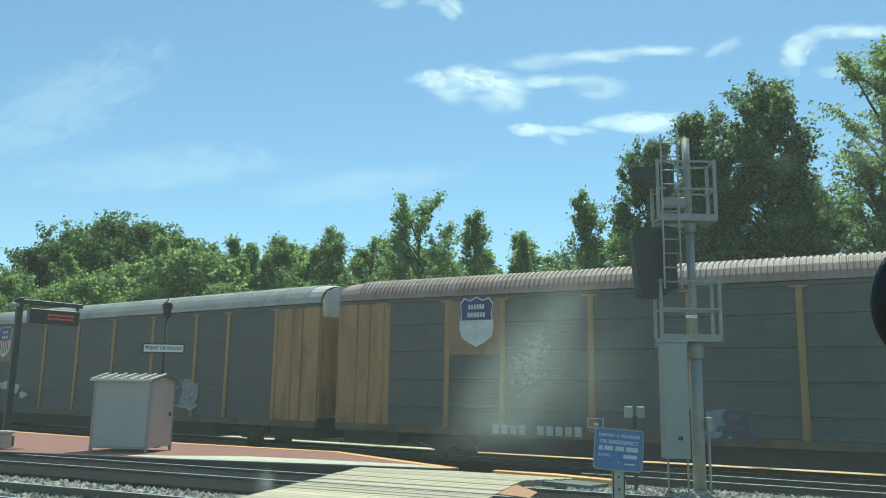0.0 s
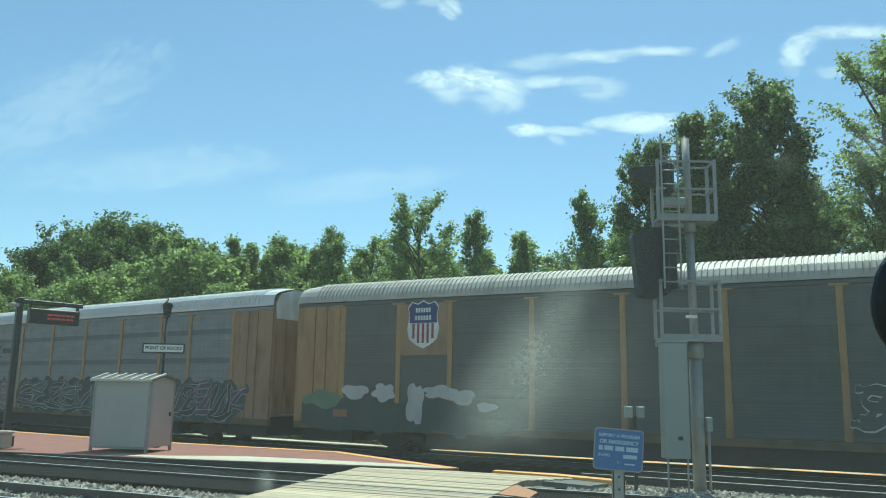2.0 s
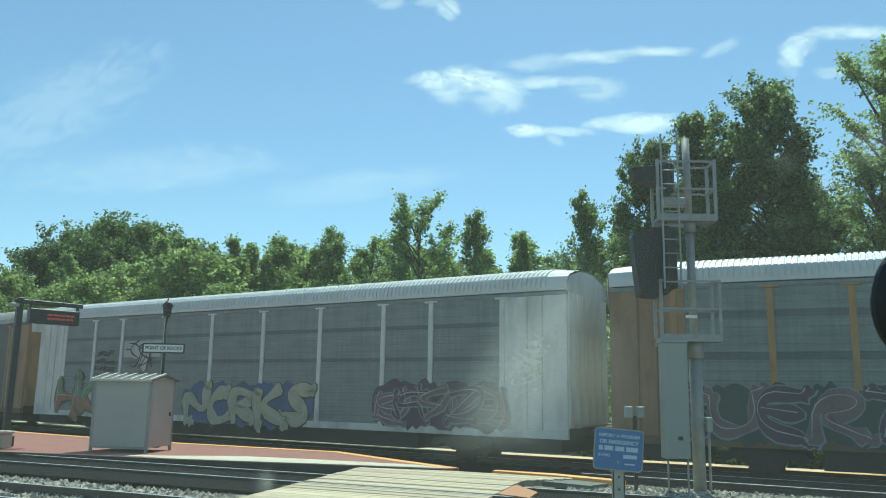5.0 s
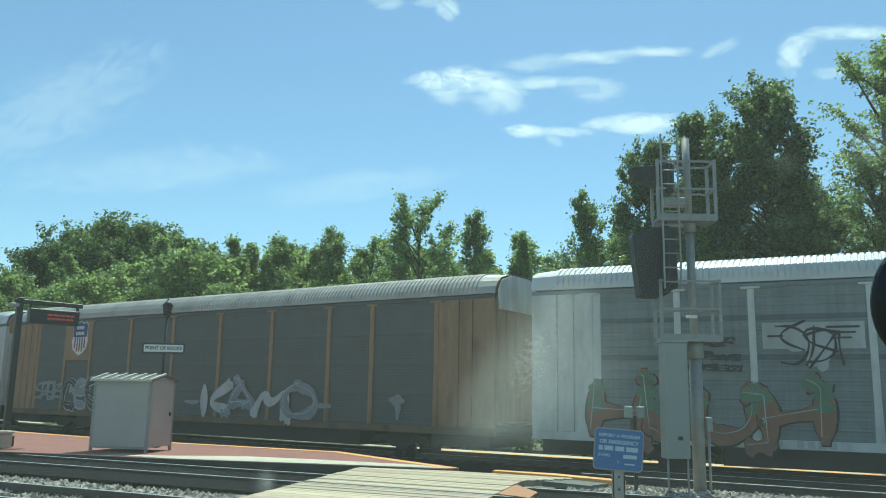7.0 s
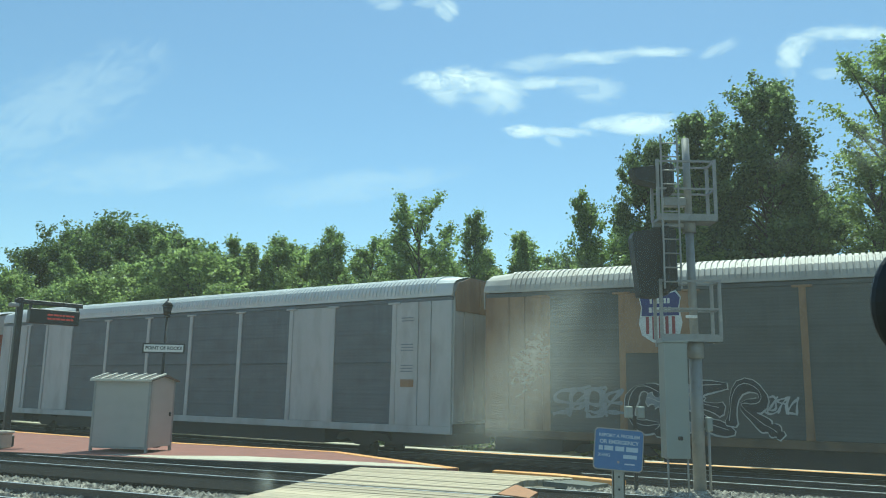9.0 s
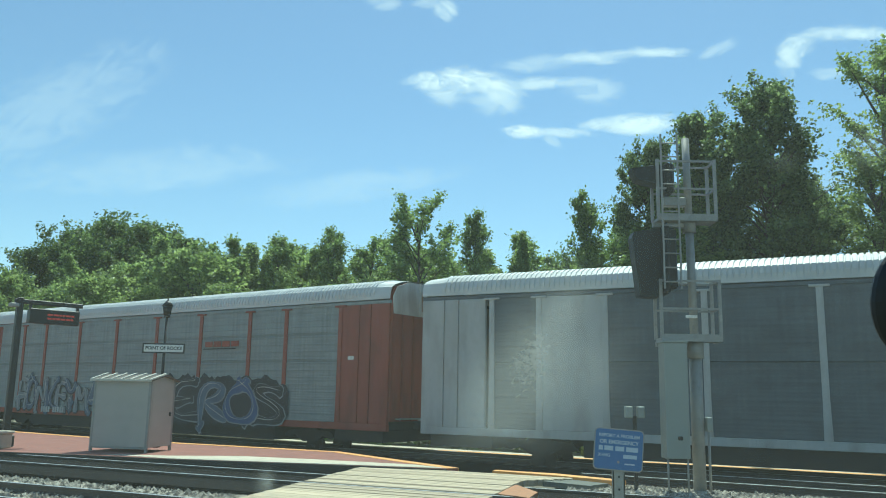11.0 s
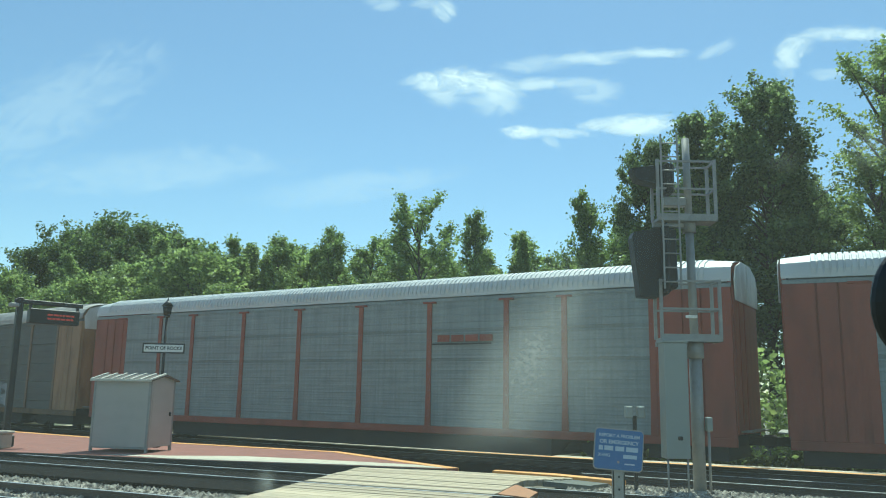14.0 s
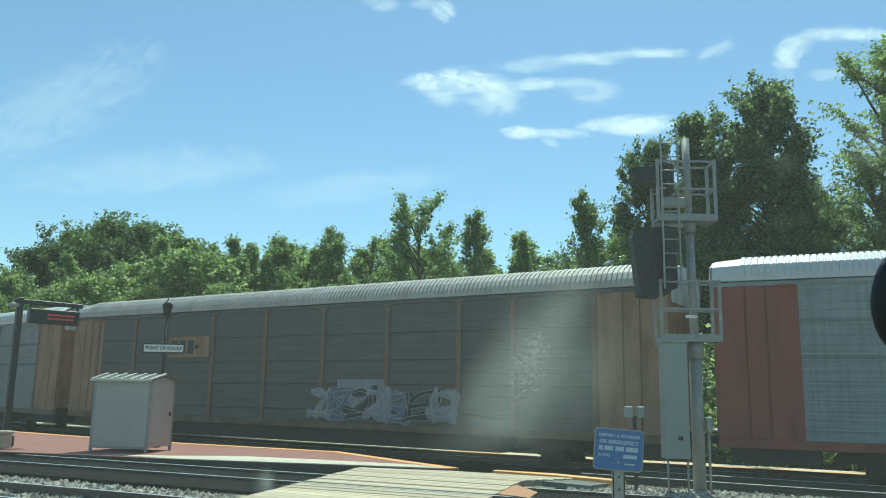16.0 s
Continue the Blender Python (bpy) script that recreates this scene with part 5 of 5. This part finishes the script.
c = autorack("autorack wagon with silver panels, yellow ends and crowded graffiti", "yellow", "mid", "roof_white", "tan", deck="sill", joints=(3.15, 4.3), band=0.2, ribs=4)
graffiti(c[0], -12.4, -5.2, 0.92, 2.25, "SUERTE", ("paintpurple", "paintpink"), "paintgrey", 54, "paintteal", 0.2, 0.03)
graffiti(c[0], -4.5, 3.6, 0.95, 2.3, 6, ("paintblack", "paintteal"), "paintgrey", 55, "paintblack", 0.14, 0.026)
graffiti(c[0], 4.35, 12.5, 0.85, 2.25, 9, ("paintpurple", "paintblack"), "paintgrey", 56, "paintteal", 0.14, 0.026)
bars(c[0], "owner_mark", "paintblack", "dark bracketed owner mark in plain bars", [(x0 + 0.04, x1 + 0.04, z0, z1) for x0, x1, z0, z1 in ((-6.9, -6.84, 3.5, 4.1), (-6.9, -6.7, 3.5, 3.56), (-6.9, -6.7, 4.04, 4.1), (-5.3, -5.24, 3.5, 4.1), (-5.44, -5.24, 3.5, 3.56), (-5.44, -5.24, 4.04, 4.1), (-6.6, -6.2, 3.7, 3.94), (-6.15, -5.85, 3.7, 3.94), (-5.8, -5.5, 3.7, 3.94))])
train.append((1, -0.21, c))

c = autorack("autorack wagon with white posts, silver panels and bright graffiti", "white", "mid", "roof_white", "white", hood=None, joints=(3.12, 4.2), band=0.14, ribs=4)
graffiti(c[0], -12.2, -5.9, 0.75, 2.38, "HKUH", ("paintorange",), "paintblack", 57, None, 0.25, 0.03, crown="paintgreen")
graffiti(c[0], -3.1, 3.8, 0.72, 2.15, "NORKS", ("paintcream",), "paintblack", 58, "paintblue", 0.24, 0.03)
graffiti(c[0], 6.8, 11.8, 0.95, 2.25, 5, ("paintpink", "paintpurple"), "paintgrey", 59, "paintpurple")
for k in range(3):
    graffiti(c[0], -9.35 + 0.05 * k, -7.9 - 0.1 * k, 2.62 + 0.36 * k, 3.02 + 0.36 * k, 4, ("paintblack",), None, 70 + k, None, 0.026)
bars(c[0], "pale_patch", "palegrey", "pale painted patch", [(-7.33, -4.84, 3.34, 4.05)], -SIDE - 0.047)
blots(c[0], ((-6.25, 3.6, 0.62, 0.42), (-5.95, 3.15, 0.34, 0.42)), "palegrey", "pale rounded owner emblem", -SIDE - 0.056)
graffiti(c[0], -6.95, -5.5, 2.7, 4.1, 2, ("paintblack",), None, 74, None, 0.035, y=-SIDE - 0.062)
bars(c[0], "emblem_streak", "paintblack", "dark streaks of the owner emblem", [(-5.75, -4.95, 3.88, 3.94), (-5.7, -5.05, 3.74, 3.79), (-5.65, -5.15, 3.6, 3.65), (-7.2, -6.8, 3.66, 3.71)], -SIDE - 0.06)
bars(c[0], "number_bar", "palegrey", "pale wagon number in plain bars", [(-7.4 + k * 0.26, -7.22 + k * 0.26, 0.76, 0.94) for k in range(7) if k != 2])
train.append((2, -0.09, c))

c = autorack("autorack wagon with tan posts, dark panels and sprayed white tag", "tan", "dark", "roof_dull", "tan", deck="sill")
emblem(c[0], -8.45, 4.28, True)
graffiti(c[0], -9.5, -5.75, 1.05, 2.45, "CEER", ("paintblack", "paintgrey", "paintblack"), "palegrey", 60, None, 0.24, 0.025)
graffiti(c[0], -5.7, -4.95, 1.5, 2.2, 3, ("palegrey",), None, 75, None, 0.03)
graffiti(c[0], 0.3, 6.5, 0.95, 2.3, "KAMO", ("palegrey", "paintgrey"), None, 61, None, 0.2)
blots(c[0], ((-0.2, 1.5, 0.5, 0.1), (6.9, 1.5, 0.45, 0.1), (10.2, 1.75, 0.34, 0.2), (10.25, 1.45, 0.13, 0.35)), "paintgrey", "faint blot of pale paint")
graffiti(c[0], -11.75, -9.65, 1.35, 2.4, 4, ("paintgrey",), None, 76, None, 0.06)
train.append((3, -0.04, c))

c = autorack("pale grey autorack wagon with slate panels and white roof", "palegrey", "darkblue", "roof_white", "palegrey", hood="tan", joints=(3.0,), ribs=2.2, wide=(1, 7), solid="palegrey", posts=(-11.45, -9.85, -7.75, -4.86, -1.87, 0.95, 3.93, 6.72, 8.82, 11.62))
bars(c[0], "stencil_bar", "paintgrey", "small stencilled data in plain bars", [(x, x + 0.5, z, z + 0.035) for x in (11.95,) for z in (4.5, 4.4, 3.6, 3.5, 3.4, 2.9, 2.8, 2.7)])
bars(c[0], "tan_plate", "tan", "small tan data plate", [(11.95, 12.5, 2.2, 2.45)])
train.append((4, -0.03, c))

c = autorack("oxide red autorack wagon with silver panels and blue graffiti", "red", "silver", "roof_white", "red", joints=TWO, band=0.1, ribs=4, flare=0.22)
graffiti(c[0], 0.95, 9.2, 0.7, 2.4, "VEROS", ("paintblue", "paintblack", "paintslate"), "paintgrey", 63, "paintblack", 0.19, 0.032)
graffiti(c[0], -9.65, -0.95, 0.8, 2.4, "HONKEYMANK", ("paintgrey", "paintslate"), "paintblack", 64, None, 0.2, 0.04)
bars(c[0], "orange_plate", "paintorange", "orange painted patch on the sill", [(-0.8, 0.3, 0.85, 1.22)], -SIDE - 0.06)
bars(c[0], "owner_mark", "red", "slim red owner mark in plain bars", [(4.45 + k * 0.52, 4.9 + k * 0.52, 3.7, 3.92) for k in range(4)])
bars(c[0], "owner_line", "paintblack", "dark line under the owner mark", [(4.35, 6.3, 3.6, 3.64)])
bars(c[0], "number_bar", "palegrey", "pale wagon number in plain bars", [(-7.3 + k * 0.2, -7.15 + k * 0.2, 0.82, 1.08) for k in range(10) if k != 4], -SIDE - 0.075)
bars(c[0], "data_plate", "white", "small white data plate", [(12.18, 12.45, 3.12, 3.25)])
train.append((5, 0.09, c))

c = autorack("oxide red autorack wagon with clean silver panels", "red", "silver", "roof_white", "red", joints=TWO, band=0.1, ribs=4, flare=0.22)
bars(c[0], "owner_mark", "red", "slim red owner mark in plain bars", [(4.45 + k * 0.54, 4.92 + k * 0.54, 3.7, 3.92) for k in range(4)])
bars(c[0], "owner_line", "paintblack", "dark line under the owner mark", [(4.25, 6.5, 3.6, 3.65)])
bars(c[0], "data_plate", "white", "small white data plate", [(12.3, 12.6, 3.25, 3.4)])
train.append((6, 0.17, c))

c = autorack("weathered autorack wagon with brown posts and dark slatted panels", "brown", "dark", "roof_dull", "tan", deck="sill", joints=(1.35, 2.27, 3.11, 4.05), ribs=3)
bars(c[0], "pale_patch", "paintgrey", "pale rolled-on paint patch", [(1.95, 4.05, 1.2, 2.45)], -SIDE - 0.047)
graffiti(c[0], 0.85, 6.75, 1.0, 2.2, 7, ("paintgrey", "paintslate", "paintblack"), "paintgrey", 65, None, 0.13, 0.02)
bars(c[0], "owner_plate", "tan", "faded tan owner plate", [(-7.3, -4.82, 3.3, 4.15)], -SIDE - 0.047)
bars(c[0], "owner_mark", "paintblack", "dark owner mark in plain bars", [(-7.1, -6.75, 3.45, 4.0), (-6.6, -6.25, 3.45, 4.0), (-6.1, -5.75, 3.45, 4.0), (-5.65, -5.45, 3.65, 3.8)], -SIDE - 0.056)
train.append((7, 0.19, c))

c = autorack("weathered autorack wagon with brown ends and dull steel panels", "brown", "mid", "roof_white", "tan", joints=TWO, band=0.1, ribs=3)
train.append((8, 0.2, c))

# ---- the windscreen in front of the lens: dust and the mirror's edge ----


def dust_glass(name):
    """Clear glass under a thin film of pale dust, thicker in a few smeared spots."""
    m = bpy.data.materials.new(name)
    m.use_nodes = True
    n, l = m.node_tree.nodes, m.node_tree.links
    n.remove(n["Principled BSDF"])

    def maths(op, a, b):
        q = n.new("ShaderNodeMath")
        q.operation = op
        for k, v in enumerate((a, b)):
            if isinstance(v, (int, float)):
                q.inputs[k].default_value = v
            else:
                l.new(v, q.inputs[k])
        return q.outputs[0]

    def noise(scale, detail, stretch=(1, 1, 1)):
        mp = n.new("ShaderNodeMapping")
        mp.inputs["Scale"].default_value = stretch
        q = n.new("ShaderNodeTexNoise")
        q.inputs["Scale"].default_value, q.inputs["Detail"].default_value = scale, detail
        l.new(tc.outputs["UV"], mp.inputs[0])
        l.new(mp.outputs[0], q.inputs["Vector"])
        return q

    tc = n.new("ShaderNodeTexCoord")
    warp = noise(9, 4)
    bend = n.new("ShaderNodeVectorMath")
    bend.operation = "MULTIPLY_ADD"
    bend.inputs[1].default_value, bend.inputs[2].default_value = (0.05, 0.05, 0), (-0.025, -0.025, 0)
    l.new(warp.outputs["Color"], bend.inputs[0])
    at = n.new("ShaderNodeVectorMath")
    l.new(tc.outputs["UV"], at.inputs[0])
    l.new(bend.outputs[0], at.inputs[1])
    total = None
    for cx, cy, rx, ry, turn, amount in SMEARS:
        mp = n.new("ShaderNodeMapping")
        mp.vector_type = "TEXTURE"
        mp.inputs["Location"].default_value = (cx, cy, 0)
        mp.inputs["Rotation"].default_value = (0, 0, radians(turn))
        mp.inputs["Scale"].default_value = (rx, ry, 1)
        l.new(at.outputs[0], mp.inputs[0])
        g = n.new("ShaderNodeTexGradient")
        g.gradient_type = "SPHERICAL"
        l.new(mp.outputs[0], g.inputs[0])
        v = maths("MULTIPLY", maths("POWER", g.outputs["Fac"], 1.5), amount)
        total = v if total is None else maths("ADD", total, v)
    grain = noise(170, 6, (1, 1.4, 1))
    gr = n.new("ShaderNodeMapRange")
    gr.inputs["From Min"].default_value, gr.inputs["From Max"].default_value = 0.3, 0.7
    gr.inputs["To Min"].default_value, gr.inputs["To Max"].default_value = 0.72, 1.28
    l.new(grain.outputs[0], gr.inputs["Value"])
    film = noise(2.2, 5)
    fr = n.new("ShaderNodeMapRange")
    fr.inputs["To Min"].default_value, fr.inputs["To Max"].default_value = FILM * 0.6, FILM * 1.4
    l.new(film.outputs[0], fr.inputs["Value"])
    cover = maths("ADD", maths("MULTIPLY", total, gr.outputs[0]), fr.outputs[0])
    tr, di, tl = n.new("ShaderNodeBsdfTransparent"), n.new("ShaderNodeBsdfDiffuse"), n.new("ShaderNodeBsdfTranslucent")
    di.inputs[0].default_value, tl.inputs[0].default_value = (0.62, 0.62, 0.57, 1), (0.62, 0.62, 0.565, 1)
    both, mx = n.new("ShaderNodeMixShader"), n.new("ShaderNodeMixShader")
    both.inputs[0].default_value = 0.7
    l.new(di.outputs[0], both.inputs[1])
    l.new(tl.outputs[0], both.inputs[2])
    l.new(cover, mx.inputs[0])
    l.new(tr.outputs[0], mx.inputs[1])
    l.new(both.outputs[0], mx.inputs[2])
    l.new(mx.outputs[0], n["Material Output"].inputs[0])
    return m


FILM = 0.06
# smears on the glass: middle (across, up, in glass widths), half sizes, turn, thickness
SMEARS = ((0.59, 0.32, 0.12, 0.055, 65, 0.30), (0.605, 0.28, 0.10, 0.075, 40, 0.16), (0.55, 0.245, 0.085, 0.035, 10, 0.17), (0.635, 0.37, 0.06, 0.04, 60, 0.12), (0.66, 0.31, 0.08, 0.09, 0, 0.09), (0.535, 0.27, 0.05, 0.03, 20, 0.10),
          (0.306, 0.18, 0.017, 0.019, 0, 0.30), (0.952, 0.545, 0.035, 0.035, 0, 0.16), (0.91, 0.51, 0.025, 0.02, 0, 0.10), (0.86, 0.53, 0.03, 0.02, 0, 0.06))
gw = 0.9 * math.tan(radians(57.34 / 2)) * 1.06
gb = B()
gv = [gb.verts.new((x * gw, z * gw * 0.62, 0)) for x, z in ((-1, -1), (1, -1), (1, 1), (-1, 1))]
gf = gb.faces.new(gv)
guv = gb.loops.layers.uv.new("uv")
for lp, at in zip(gf.loops, ((0, 0.12), (1, 0.12), (1, 0.74), (0, 0.74))):
    lp[guv].uv = at
glass = part("windscreen", gb, dust_glass("dusty_glass"))
tagged(glass, "clear windscreen glass with a dust film and smeared patch", "windscreen", kind="structure")
glass.visible_shadow = False
glass.matrix_world = look(EYE, AIM, ROLL) @ Matrix.Translation((0, 0, -0.9))

mirror = B()
bmesh.ops.create_uvsphere(mirror, u_segments=24, v_segments=14, radius=1)
bmesh.ops.scale(mirror, vec=(0.046, 0.02, 0.062), verts=mirror.verts)
mirror_ob = part("rear_mirror", mirror, M["black"])
tagged(mirror_ob, "dark rounded edge of a mirror inside the windscreen", "mirror")
mirror_ob.matrix_world = look(EYE, AIM, ROLL) @ Matrix.Translation((0.495, -0.055, -0.85)) @ Matrix.Rotation(radians(90), 4, "X")

# ---- motion of the train, its wheels and the clouds ----
PITCH_LEN = 28.99
DRIFT = ((0.0, -0.1), (0.5, -0.07), (1.0, -0.03), (1.5, 0.0), (2.0, -0.33), (2.5, -0.42), (3.0, -0.04), (3.5, 0.08), (4.0, 0.08), (6.5, 0.25), (7.0, -0.2), (7.5, 0.14), (8.0, 0.22), (8.5, 0.18), (9.0, 0.26), (11.5, -0.15), (12.0, -0.2), (12.5, 0.17), (13.0, 0.15), (14.0, -0.28), (14.5, -0.25), (15.0, 0.08), (16.0, 0.04))


def travel(t):
    c = float(np.interp(t, [a for a, b in DRIFT], [b for a, b in DRIFT]))
    return -3.654 + 13.488 * t + c


def car_pose(i, off, t):
    s = travel(t) - i * PITCH_LEN - off
    a, _ = arc(s - 4.6)
    b, _ = arc(s - PITCH_LEN + 4.6)
    d = a - b
    p = (a + b) / 2
    return Matrix.Translation((p.x, p.y, RAIL_Z)) @ Matrix.Rotation(math.atan2(d.y, d.x), 4, "Z")


def motions():
    for i, off, (car, wheels) in train:
        walk(car, [(t, car_pose(i, off, t)) for t in np.arange(0, 16.01, 0.5)])
        for w, at in wheels:
            walk(w, [(k / 30, Matrix.Translation(at) @ Matrix.Rotation((travel(k / 30) - travel(0)) / 0.42, 4, "Y")) for k in range(481)])
    for o in clouds:
        walk(o, [(0.0, Matrix.Translation((0, CLOUD_Y, 0))), (16.0, Matrix.Translation((-26, CLOUD_Y, -10)))])


motions()
